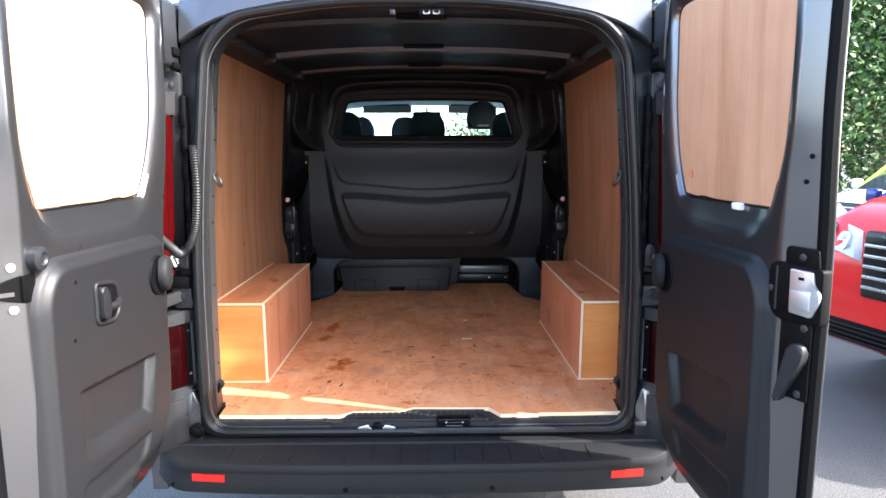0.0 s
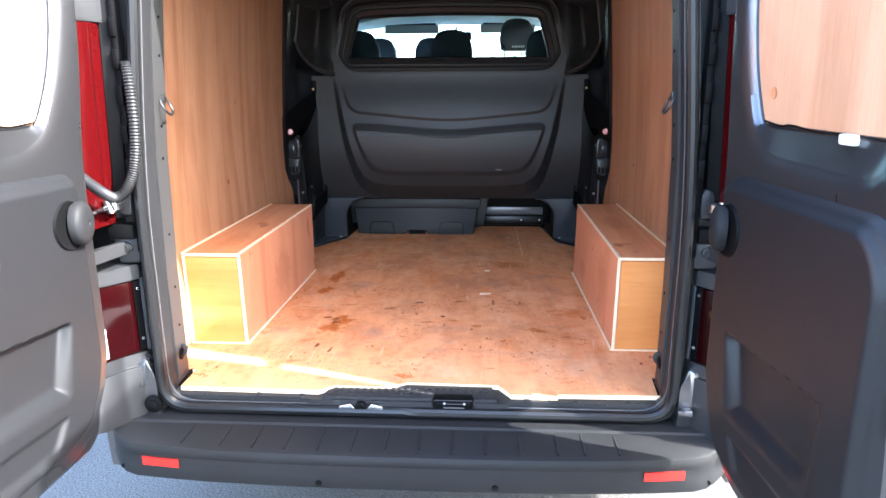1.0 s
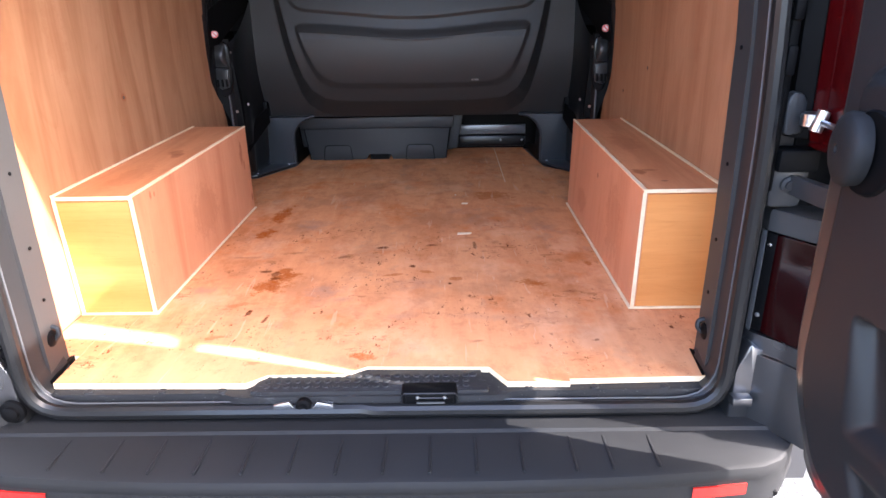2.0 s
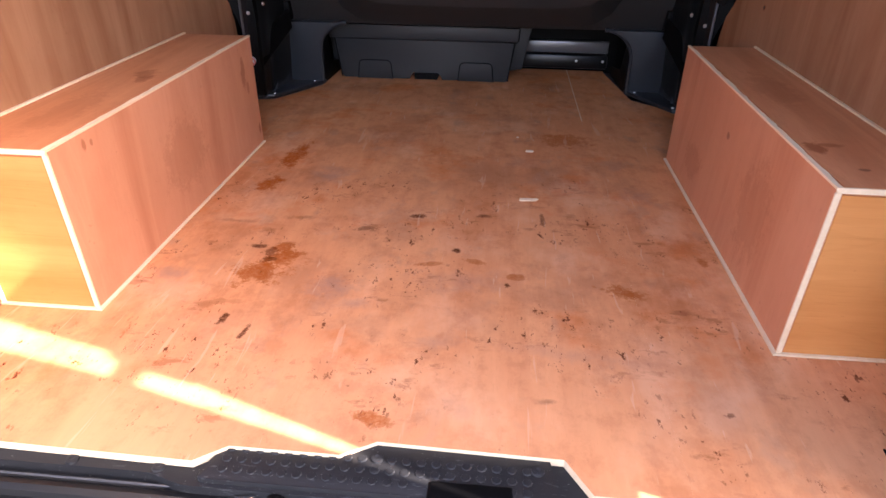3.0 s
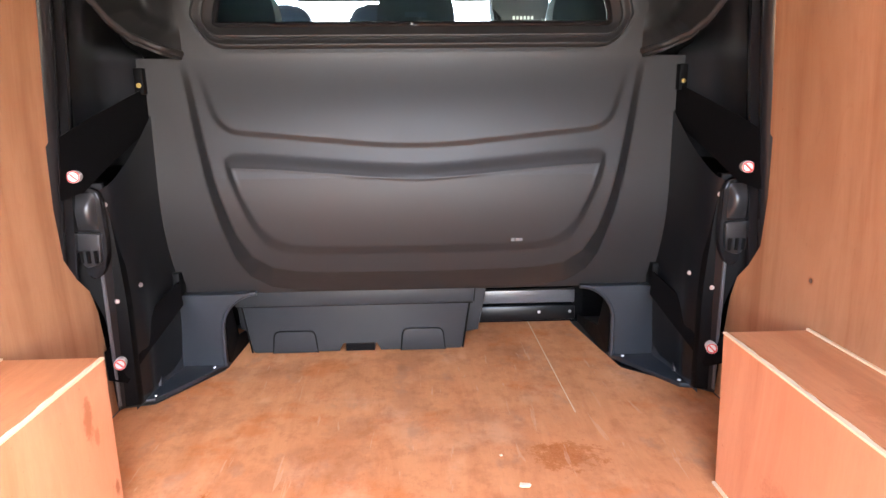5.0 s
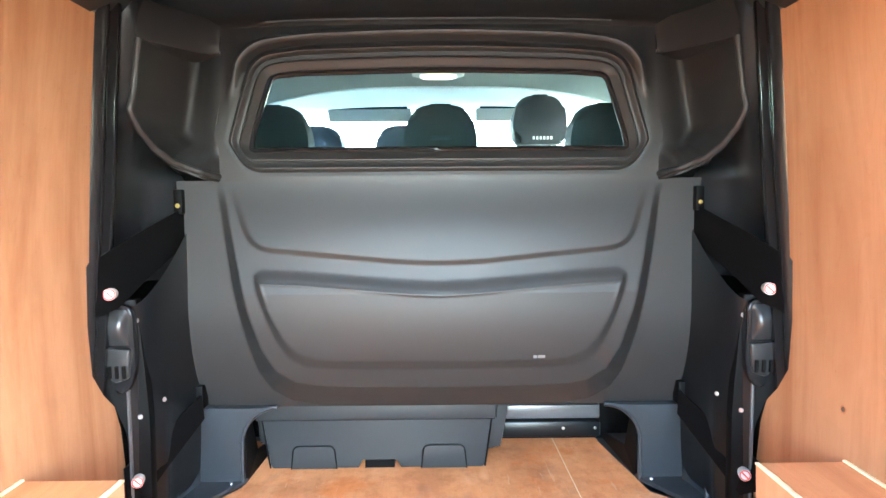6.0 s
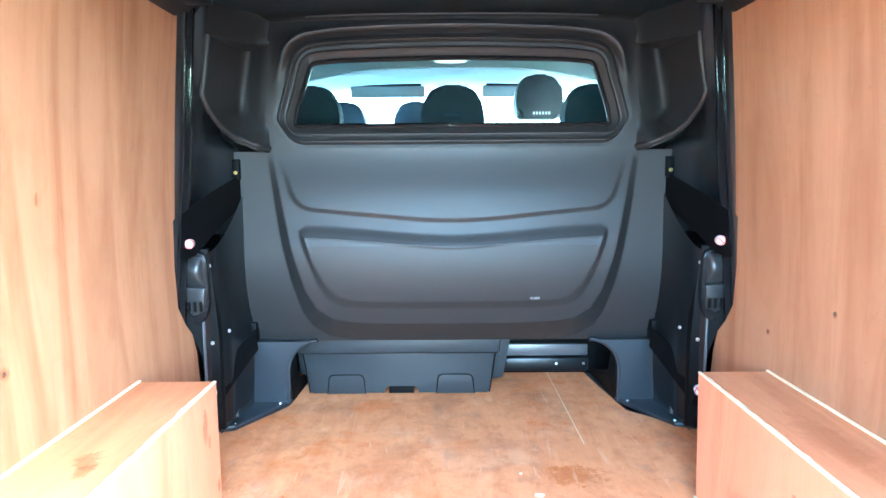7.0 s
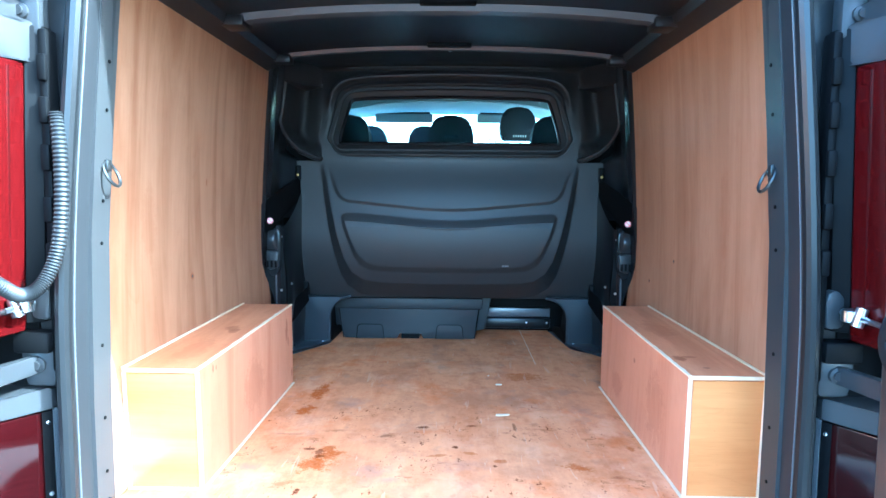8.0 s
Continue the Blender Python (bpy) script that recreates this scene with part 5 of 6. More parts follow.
def seat(x, y, w, back_z, rest, label, cover=cloth, gap=0.0):
    th = thing("vehicle_seat", label, "seat", (x, y, 0.46), "cab seats")
    part("backrest", prism(rounded([(x - w / 2, 0.95), (x + w / 2, 0.95), (x + w / 2 * 0.92, back_z - 0.02), (x - w / 2 * 0.92, back_z - 0.02)], [0.03, 0.03, 0.1, 0.1], 6), "y", y - 0.06, y + 0.08, 0.03, 3), cloth, th)
    part("cushion", box(x - w / 2, y + 0.16, 0.75, x + w / 2, y + 0.55, 0.95, 0.05, 3), cloth, th)
    part("base", box(x - w / 2 + 0.03, y + 0.16, 0.46, x + w / 2 - 0.03, y + 0.50, 0.75, 0.02), black_plastic, th)
    hw, hh = rest
    hr = part("headrest", headrest(hw, hh, 0.11, x, y - 0.01, back_z + gap), cover, th, "padded dark fabric headrest", smooth=60)
    for dx in (-0.055, 0.055):
        part("post", tube([(x + dx, y, back_z - 0.05), (x + dx, y, back_z + gap + 0.03)], 0.006, 8), steel, hr)
    return hr


for x in (-0.555, 0.005, 0.560):
    hr = seat(x, 2.36, 0.46, 1.545, (0.255, 0.215), "rear cab seat in dark cloth with a rounded headrest")
    if abs(x) < 0.1:
        part("tag", box(x - 0.035, 2.288, 1.64, x + 0.035, 2.294, 1.655, 0.001), cloth_pale, hr)
seat(-0.52, 2.92, 0.44, 1.57, (0.25, 0.19), "front passenger seat in dark blue-grey cloth with headrest", cloth_pale)
seat(-0.16, 2.92, 0.36, 1.57, (0.22, 0.19), "middle front seat in dark blue-grey cloth with headrest", cloth_pale)
hr = seat(0.405, 2.78, 0.48, 1.56, (0.225, 0.195), "driver's seat with its headrest raised on two posts", cloth, gap=0.105)
for i in range(6):
    part("tag_bar", box(0.375 + i * 0.014, 2.712, 1.683, 0.383 + i * 0.014, 2.7155, 1.695), label_white, hr)

# ---- rear corners, lamps, bumper ----
def rear_corner(s):
    """Painted body corner, lamp recess and hinge bracket at one side of the opening."""
    side = "left" if s < 0 else "right"
    poly = lambda pts: [(s * x, y) for x, y in pts]
    body = solid("corner_" + side, prism(poly(rounded([(0.762, 0.135), (0.768, 0.095), (0.815, 0.045), (0.860, -0.030), (0.925, -0.030), (0.968, 0.08), (0.968, 0.45), (0.90, 0.45), (0.88, 0.16)], [0, 0.01, 0.01, 0.02, 0.05, 0.04, 0, 0, 0.01], 4)), "z", 0.498, 0.655, 0.004), grey_paint,
                 "grey painted lower body corner beside the bumper", "van corner", kind="structure")
    part("corner_panel", prism(poly(rounded([(0.764, 0.14), (0.770, 0.105), (0.815, 0.055), (0.855, -0.018), (0.920, -0.020), (0.962, 0.08), (0.962, 0.45), (0.90, 0.45), (0.88, 0.16)], [0, 0.01, 0.01, 0.02, 0.05, 0.04, 0, 0, 0.01], 4)), "z", 0.657, 0.695, 0.003), grey_paint, body)
    part("step_panel", prism([(s * x, z) for x, z in rounded([(0.742, 0.50), (0.80, 0.485), (0.80, 0.66), (0.765, 0.68), (0.745, 0.62)], 0.01, 3)], "y", 0.082, 0.134, 0.006), grey_paint, body)
    part("upper_skin", prism(poly([(0.905, -0.01), (0.940, 0.02), (0.968, 0.10), (0.968, 0.45), (0.92, 0.45), (0.905, 0.14)]), "z", 0.70, 1.62, 0.004), grey_paint, body)
    part("upper_skin", prism(poly([(0.80, 0.10), (0.825, 0.02), (0.87, -0.03), (0.93, 0.02), (0.93, 0.45), (0.82, 0.45), (0.80, 0.14)]), "z", 1.675, 1.93, 0.01), dark_plastic, body)
    part("lamp_shelf", prism(poly([(0.768, 0.105), (0.815, 0.055), (0.855, -0.015), (0.925, -0.015), (0.93, 0.14), (0.768, 0.14)]), "z", 0.912, 0.955, 0.006), dull_paint, body)
    part("recess_wall", box(s * 0.80, 0.125, 0.70, s * 0.92, 0.15, 1.68, 0.004), black_plastic, body)
    part("inner_jamb", box(s * 0.742, 0.098, 0.99, s * 0.760, 0.135, 1.66, 0.006), black_plastic, body, "black jamb cover with ribs")
    for z in (1.20, 1.29, 1.39, 1.48, 1.56):
        part("jamb_rib", box(s * 0.740, 0.088, z, s * 0.757, 0.10, z + 0.05, 0.004), black_plastic, body)
    # upper lamp
    ul = thing("tail_lamp", "tall red tail lamp set in the body corner", "tail lamp", (s * 0.85, 0.05, 1.08), "upper tail lamps")
    part("housing", prism(poly([(0.772, 0.128), (0.774, 0.108), (0.800, 0.092), (0.812, 0.10), (0.815, 0.128)]), "z", 1.09, 1.665, 0.003), black_plastic, ul, "dark plastic side cheek of the lamp")
    part("lens", prism(poly(rounded([(0.8005, 0.092), (0.812, 0.02), (0.845, -0.035), (0.900, -0.040), (0.904, 0.10)], [0.004, 0.02, 0.02, 0.01, 0.004], 4)), "z", 1.078, 1.592, 0.006), lamp_red, ul, "deep red lens")
    for v in ul.children[-1].data.vertices:
        if v.co.y < 0.06:
            v.co.y -= 0.062 * max(0.0, (1.60 - v.co.z) / 0.52)
    part("lens_line", prism(poly([(0.7985, 0.085), (0.8035, 0.055), (0.806, 0.055), (0.802, 0.088)]), "z", 1.09, 1.582), lamp_red, ul)
    part("cap", prism(poly([(0.782, 0.128), (0.786, 0.105), (0.802, 0.085), (0.818, 0.02), (0.850, -0.038), (0.905, -0.035), (0.905, 0.12)]), "z", 1.595, 1.672, 0.008), dull_paint, ul)
    # the lamp leans in towards the roof with the body side
    for piece in ul.children:
        for v in piece.data.vertices:
            v.co.x -= s * (0.022 * (v.co.z - 1.08) / 0.51 - 0.003)
    # lower lamp
    ll = thing("lower_tail_lamp", "dark red and clear lower tail lamp in a grey bezel", "tail lamp", (s * 0.84, 0.04, 0.70), "lower tail lamps")
    part("bezel_plate", prism(poly([(0.771, 0.113), (0.784, 0.0955), (0.790, 0.100), (0.790, 0.13), (0.771, 0.13)]), "z", 0.700, 0.908, 0.003), black_plastic, ll)
    part("bezel_rim", prism(poly([(0.766, 0.118), (0.769, 0.1085), (0.773, 0.112), (0.771, 0.13)]), "z", 0.697, 0.911, 0.001), frame_paint, ll)
    part("lens", prism(poly([(0.7845, 0.0945), (0.838, 0.010), (0.844, 0.02), (0.844, 0.12), (0.7905, 0.12)]), "z", 0.698, 0.908, 0.003), lamp_dark, ll, "smoky dark red lens")
    part("lens", prism(poly([(0.8385, 0.0095), (0.858, -0.024), (0.915, -0.024), (0.915, 0.12), (0.845, 0.12)]), "z", 0.80, 0.908, 0.004), lamp_red, ll)
    part("clear_lens", prism(poly([(0.832, 0.018), (0.856, -0.024), (0.915, -0.024), (0.915, 0.12), (0.845, 0.12)]), "z", 0.703, 0.798, 0.006), lamp_clear, ll, "clear reversing lens")
    for z in (0.735, 0.885):
        part("screw", lathe([(0.005, 0), (0.004, 0.003), (0, 0.004)], (s * 0.7775, 0.1040, z), (-s * 0.8, -0.6, 0), 8), steel, ll)
    # check strap
    c = thing("check_strap", "bright steel door check strap with a bracket", "check strap", (s * 0.79, 0.06, 1.10), "check straps")
    part("bracket", prism([(s * x, z) for x, z in rounded([(0.760, 1.095), (0.795, 1.10), (0.790, 1.165), (0.770, 1.175), (0.758, 1.16)], 0.01, 3)], "y", 0.095, 0.118, 0.004), dull_paint, c)
    part("rod", tube([(s * 0.785, 0.09, 1.132), (s * 0.795, -0.03, 1.125), (s * 0.79, -0.16, 1.12)], 0.0055, 8), steel, c)
    part("roller", lathe([(0.013, -0.012), (0.017, -0.01), (0.017, 0.01), (0.013, 0.012)], (s * 0.787, 0.065, 1.13), (0, 0, 1), 14), steel, c)
    part("roller", lathe([(0.011, -0.018), (0.011, 0.018)], (s * 0.79, 0.045, 1.13), (s * 0.3, 0, 1), 12), steel, c)
    part("shelf", box(s * 0.757, 0.085, 1.030, s * 0.83, 0.13, 1.072, 0.006), black_plastic, c)
    # upper black boot of the loom
    b = solid("loom_boot", prism([(s * x, z) for x, z in rounded([(0.755, 1.735), (0.800, 1.745), (0.805, 1.90), (0.785, 1.955), (0.755, 1.94)], 0.025, 4)], "y", 0.0, 0.10, 0.012, 3), dark_plastic,
              "black moulded cover over the upper hinge", "hinge cover", "hinge covers")
    part("clip", box(s * 0.745, 0.05, 1.775, s * 0.765, 0.095, 1.80, 0.003), black_plastic, b)
    part("clip", box(s * 0.745, 0.05, 1.735, s * 0.765, 0.095, 1.755, 0.003), black_plastic, b)
    # rubber buffer low on the corner
    if s > 0:
        solid("stop_block", box(0.738, 0.060, 0.545, 0.778, 0.086, 0.565, 0.003), grey_paint, "small grey painted stop block on the sill corner", "stop block")
        return body
    solid("door_buffer", lathe([(0.026, 0), (0.026, 0.008), (0.017, 0.011), (0.017, 0.018), (0.008, 0.022), (0, 0.022)], (s * 0.757, 0.082, 0.540), (0, -1, 0), 20), black_plastic,
              "round black rubber door buffer", "door buffer")
    return body


rear_corner(-1)
rear_corner(1)

# ribbed loom between door and body at one side
loom_pts = curve_pts([(-0.735, 0.090, 1.50), (-0.728, 0.085, 1.42), (-0.727, 0.080, 1.32), (-0.734, 0.070, 1.232), (-0.749, 0.045, 1.175), (-0.764, 0.010, 1.160), (-0.768, -0.035, 1.183), (-0.786, -0.068, 1.218), (-0.806, -0.100, 1.258)], 22)
solid("cable_loom", tube(loom_pts, [0.0120 + 0.0022 * (i % 2) for i in range(len(loom_pts))], 12), plain("loom_grey", (0.011, 0.0115, 0.012), 0.5, spec=0.3), "grey ribbed cable conduit hanging between door and body", "cable conduit")


bumper = thing("rear_bumper", "dark grey textured plastic rear bumper with a step", "bumper", (0, 0.0, 0.36))


def bump_out(x):
    """How far back the bumper reaches at x."""
    a = abs(x) / 0.88
    return -0.092 + 0.055 * a ** 3 + (0.10 * max(0, (a - 0.86) / 0.14) ** 2)


prof = [(0.132, 0.506), (0.05, 0.506), (0.045, 0.500), (-0.88, 0.495), (-0.965, 0.491), (-0.995, 0.482), (-1.0, 0.474), (-0.985, 0.464), (-0.968, 0.461), (-0.975, 0.430), (-0.95, 0.404), (-0.90, 0.388), (-0.70, 0.376), (0.10, 0.372)]


def bump_ring(x):
    o = bump_out(x)
    out = []
    for y, z in prof:
        q = y if y > 0 else 0.045 + (o - 0.045) * (-y)
        a = max(0, (abs(x) - 0.80) / 0.08)
        out.append((x, q, 0.43 + (z - 0.43) * (1 - 0.12 * min(1.0, a) ** 2)))
    return out


xs = span(-0.80, 0.80, 40)
xs = [-0.905, -0.902, -0.89, -0.865, -0.83] + xs + [0.83, 0.865, 0.89, 0.902, 0.905]
part("shell", loft([bump_ring(x) for x in xs], caps=(True, True)), bumper_plastic, bumper, smooth=28)
for x in (-0.62, -0.51, -0.42, -0.33, -0.24, -0.15, -0.06, 0.03, 0.12, 0.21, 0.30, 0.40, 0.47, 0.56):
    y1 = bump_out(x) + 0.02
    part("tread_rib", box(x - 0.003, y1, 0.4945, x + 0.003, 0.035, 0.5005, 0.0015, 1), bumper_plastic, bumper)
for s in (-1, 1):
    xa, xb = (0.622, 0.730)
    bm = bmesh.new()
    rows = []
    for x in span(xa, xb, 6):
        y = bump_out(x) + 0.004
        rows.append([(s * x, y + 0.012, 0.457), (s * x, y - 0.004, 0.456), (s * x, y - 0.003, 0.431), (s * x, y + 0.018, 0.429)])
    part("reflector", loft(rows, closed=False), red_reflector, bumper, "bright red reflector", smooth=20)
    for x in (0.235, 0.80):
        part("sensor", lathe([(0.009, 0), (0.009, 0.004), (0, 0.004)], (s * x, bump_out(x) + 0.008, 0.408), (0, -1, -0.3), 12), black_plastic, bumper)
for s in (-1, 1):
    solid("bumper_infill", prism([(s * x, y) for x, y in [(0.86, 0.38), (0.88, 0.35), (0.93, 0.36), (0.965, 0.40), (0.965, 0.7), (0.86, 0.7)]], "z", 0.385, 0.473, 0.006), bumper_plastic,
          "dark plastic bumper end wrapping the corner", "bumper end", kind="structure")


def header_foot(x):
    return float(np.interp(abs(x), [0, 0.24, 0.42, 0.56, 0.64, 0.70, 0.75], [1.958, 1.958, 1.938, 1.912, 1.885, 1.855, 1.82]))


solid("roof_header", loft([[(x, y, z) for y, z in ((0.134, header_foot(x)), (0.106, header_foot(x) + 0.002), (0.100, header_foot(x) + 0.008), (0.118, 1.970 - 0.02 * (abs(x) / 0.75) ** 3), (0.150, 2.005 - 0.03 * (abs(x) / 0.75) ** 3),
                                                    (0.20, 2.022 - 0.03 * (abs(x) / 0.75) ** 3), (0.30, 2.026 - 0.03 * (abs(x) / 0.75) ** 3), (0.30, 1.975))] for x in span(-0.75, 0.75, 50)], caps=(True, True)), grey_paint,
      "grey painted roof edge above the rear opening", "roof edge", kind="structure")
latch = thing("roof_striker", "black roof latch striker with two bright steel loops", "latch striker", (0.045, 0.14, 1.915), "lock strikers")
part("plate", box(-0.005, 0.118, 1.908, 0.075, 0.150, 1.930, 0.004), black_plastic, latch)
for x in (0.018, 0.050):
    part("loop", tube(curve_pts([(x - 0.009, 0.118, 1.924), (x - 0.009, 0.110, 1.914), (x, 0.108, 1.911), (x + 0.009, 0.110, 1.914), (x + 0.009, 0.118, 1.924)], 4), 0.0025, 6), steel, latch)
part("side_block", box(-0.098, 0.112, 1.908, -0.080, 0.140, 1.926, 0.004), dark_plastic, latch)
solid("roof_skin", sheet(lambda x, y: (x, y, 2.030 - 0.05 * (abs(x) / 0.85) ** 2.5), span(-0.87, 0.87, 16), [0.28, 1.0, 2.0, 3.15], thick=0.01), grey_paint, "grey painted van roof skin", "van roof", kind="structure")


# ---- rear doors, swung open square to the van ----
def door(s):
    side = "sunlit" if s < 0 else "shaded"
    lab = {"sunlit": "open grey rear door with trim, pull handle and boarded window", "shaded": "open grey rear door with black trim, lock and boarded window"}[side]
    th = thing("rear_door", lab, "rear door", (s * 0.80, -0.45, 0.52), "rear doors")
    X = lambda d: s * d

    def slant(pts, h0, h1, bev=0.0, seg=2):
        """A flat shape on the slanted free edge: u along the slant, z up, h out of it."""
        bm = prism(pts, "y", h0, h1, bev, seg)
        for v in bm.verts:
            u, h, z = v.co
            v.co = (X(0.768 + 0.391 * u - 0.920 * h), -0.745 - 0.920 * u - 0.391 * h, z)
        return bm

    win = rounded([(-0.116, 1.885), (-0.132, 1.60), (-0.165, 1.45), (-0.215, 1.345), (-0.285, 1.310), (-0.610, 1.305), (-0.668, 1.340), (-0.733, 1.50), (-0.745, 1.63), (-0.730, 1.885)], [0.05, 0.08, 0.08, 0.06, 0.06, 0.05, 0.06, 0.12, 0.1, 0.05], 6)
    top_gap = 0.0 if s < 0 else 0.028
    edge = rounded([(-0.064 - top_gap, 1.93), (-0.068 - top_gap * 0.15, 1.65), (-0.086, 1.28), (-0.096, 0.74), (-0.20, 0.60), (-0.30, 0.575), (-0.785, 0.575), (-0.800, 0.60), (-0.806, 1.90), (-0.785, 1.94)], [0.04, 0.1, 0.1, 0.12, 0.06, 0.03, 0.03, 0.05, 0.06, 0.03], 5)
    N = 194
    e = resample(edge, N, (-0.47, 0.575))

    def seen_from(c, p):
        """Where the line from c to p crosses the window's outline."""
        c, p = Vector(c), Vector(p)
        d, best = p - c, None
        for a, b in zip(win, win[1:] + win[:1]):
            a, g = Vector(a), Vector(b) - Vector(a)
            k = d.x * g.y - d.y * g.x
            if abs(k) < 1e-9:
                continue
            t, u = ((a.x - c.x) * g.y - (a.y - c.y) * g.x) / k, ((a.x - c.x) * d.y - (a.y - c.y) * d.x) / k
            if t > 0 and -1e-6 <= u <= 1 + 1e-6 and (best is None or t > best):
                best = t
        return tuple(c + d * best)

    w = [seen_from((-0.44, 1.58), p) for p in e]
    L = lambda q, d: [(X(d), y, z) for y, z in q]

    def grow(q, g):
        out = []
        n = len(q)
        for i in range(n):
            p0, p1 = Vector(q[i - 1]), Vector(q[(i + 1) % n])
            t = (p1 - p0).normalized()
            out.append((q[i][0] + t.y * g, q[i][1] - t.x * g))
        return out

    # pressed inner frame, lofted from the window to the door's edge
    def shoulder(g, d, gf, df):
        """The door's edge drawn in by g at depth d; along its free edge, which is cut at a slant, by gf at df."""
        out = []
        for (y, z), (y1, z1) in zip(e, grow(e, -g)):
            y2, z2 = y + gf * float(np.interp(z, [1.30, 1.42, 1.52, 1.7], [1.0, 0.75, 0.42, 0.34])), z
            k = min(1.0, max(0.0, (-0.775 - y) / 0.02)) if 0.60 < z < 1.92 else 0.0
            out.append((X(d + (df - d) * k), y1 + (y2 - y1) * k, z1 + (z2 - z1) * k))
        return out

    def wide(g):
        """The window's outline grown by g, less along the free edge."""
        return [(y + (y1 - y) * k, z + (z1 - z) * k) for (y, z), (y1, z1), k in [(p, q, 1.0 - 0.72 * min(1.0, max(0.0, (-0.70 - p[0]) / 0.05))) for p, q in zip(w, grow(w, g))]]

    loops = [L(grow(w, -0.012), 0.797), L(grow(w, -0.008), 0.789), L(grow(w, 0.000), 0.781), L(wide(0.011), 0.7735), L(wide(0.024), 0.7685), L(wide(0.040), 0.766), shoulder(0.013, 0.764, 0.064, 0.764), shoulder(0.007, 0.765, 0.058, 0.7655), shoulder(0.004, 0.766, 0.054, 0.769), shoulder(0.0, 0.770, 0.0, 0.802), L(e, 0.815)]
    part("inner_frame", loft(loops), grey_paint, th, "pressed grey steel inner frame", smooth=45)
    skin = rounded([(-0.062 - top_gap, 1.945), (-0.066 - top_gap * 0.15, 1.65), (-0.082, 1.28), (-0.088, 0.60), (-0.12, 0.53), (-0.780, 0.53), (-0.798, 0.56), (-0.802, 1.92), (-0.785, 1.95)], [0.04, 0.1, 0.1, 0.05, 0.03, 0.03, 0.04, 0.05, 0.03], 4)
    part("outer_skin", prism(skin, "x", X(0.817), X(0.831), 0.006, 3), grey_paint, th, "grey painted outer skin")
    part("edge_seal", tube([(X(0.814), y, z) for y, z in grow(e, 0.005)], 0.014, 8, True), black_plastic, th, "black rubber edge seal")
    part("seal_line", tube([(X(0.8255), y, z) for y, z in grow(e, 0.012)], 0.0022, 6, True), grey_paint, th, "thin painted hem line")
    part("window_board", prism([(y, max(z, 1.356)) for y, z in w], "x", X(0.788), X(0.797)), ply_door, th, "plywood sheet blanking the window", smooth=0)
    part("window_gasket", tube([(X(0.7885), y, max(z, 1.353)) for y, z in grow(w, -0.003)], 0.0045, 6, True), rubber, th, "black rubber gasket round the board")
    crack = curve_pts([(X(0.786), -0.22, 1.362), (X(0.785), -0.29, 1.356), (X(0.786), -0.33, 1.359), (X(0.785), -0.42, 1.354), (X(0.786), -0.53, 1.355), (X(0.786), -0.65, 1.352)], 6)
    part("wire", tube(crack, 0.0020, 5), black_plastic, th, "thin dark wire along the board's foot")
    low = [i for i in range(N) if w[i][1] < 1.42]
    low = [i for i in range(N // 2, N) if i in low] + [i for i in range(N // 2) if i in low]
    inn = [(X(0.7875), w[i][0], max(w[i][1], 1.356)) for i in low]
    out = [(X(0.7805), w[i][0], min(w[i][1] + 0.012, inn[k][2])) for k, i in enumerate(low)]
    rim = [(X(0.7730), y, z) for (y, z) in [grow(w, 0.010)[i] for i in low]]
    part("sill_reveal", loft([inn, out, rim], closed=False), grey_paint, th, smooth=70)
    if s > 0:
        part("clip", box(X(0.772), -0.552, 1.340, X(0.788), -0.514, 1.357, 0.004), white_plastic, th, "white plastic clip")
        part("knot", lathe([(0.012, 0), (0.012, 0.0006), (0, 0.0006)], (X(0.7868), -0.246, 1.416), (-s, 0, 0), 12), ply_box_top, th)
    # plastic lower trim: a relief sheet with rounded border and pocket
    ny, nzz = 150, 160
    yy = np.linspace(-0.755, -0.145, ny)
    zt = np.linspace(0.615, 1.262, nzz)
    YY, ZZ = np.meshgrid(yy, zt)
    out = rounded([(-0.150, 1.238), (-0.150, 0.76), (-0.235, 0.640), (-0.32, 0.622), (-0.730, 0.622), (-0.742, 0.65), (-0.730, 1.18), (-0.68, 1.246)], [0.04, 0.16, 0.07, 0.04, 0.03, 0.02, 0.07, 0.05], 6)
    D = poly_dist(YY, ZZ, out)
    rise = 0.016 * smooth(D, 0.0, 0.022)
    pocket = rounded([(-0.255, 0.925), (-0.640, 0.955), (-0.650, 0.775), (-0.285, 0.745)], [0.02, 0.01, 0.03, 0.03], 5)
    P = poly_dist(YY, ZZ, pocket)
    shade = np.clip((0.955 - ZZ) / 0.2, 0, 1)
    rise -= 0.040 * smooth(P, 0.0, 0.006 + 0.075 * shade) * np.clip((YY + 0.645) / 0.09, 0.10, 1)
    lowrib = rounded([(-0.30, 0.725), (-0.66, 0.745), (-0.66, 0.66), (-0.36, 0.645)], 0.03, 4)
    rise -= 0.010 * smooth(poly_dist(YY, ZZ, lowrib), 0.0, 0.02)
    deep = np.minimum(rise + 0.004, 0.0)
    rise = np.maximum(rise, -0.004) - 0.006 * (1 - np.exp(deep / 0.006))
    bm = bmesh.new()
    V = {}
    for i in range(nzz):
        for j in range(ny):
            if D[i, j] > -0.030:
                V[i, j] = bm.verts.new((X(0.7515 - rise[i, j] + max(0.0, -D[i, j]) * 1.6), YY[i, j], ZZ[i, j]))
    for i in range(nzz - 1):
        for j in range(ny - 1):
            q = [(i, j), (i, j + 1), (i + 1, j + 1), (i + 1, j)]
            if all(k in V for k in q):
                bm.faces.new([V[k] for k in q])
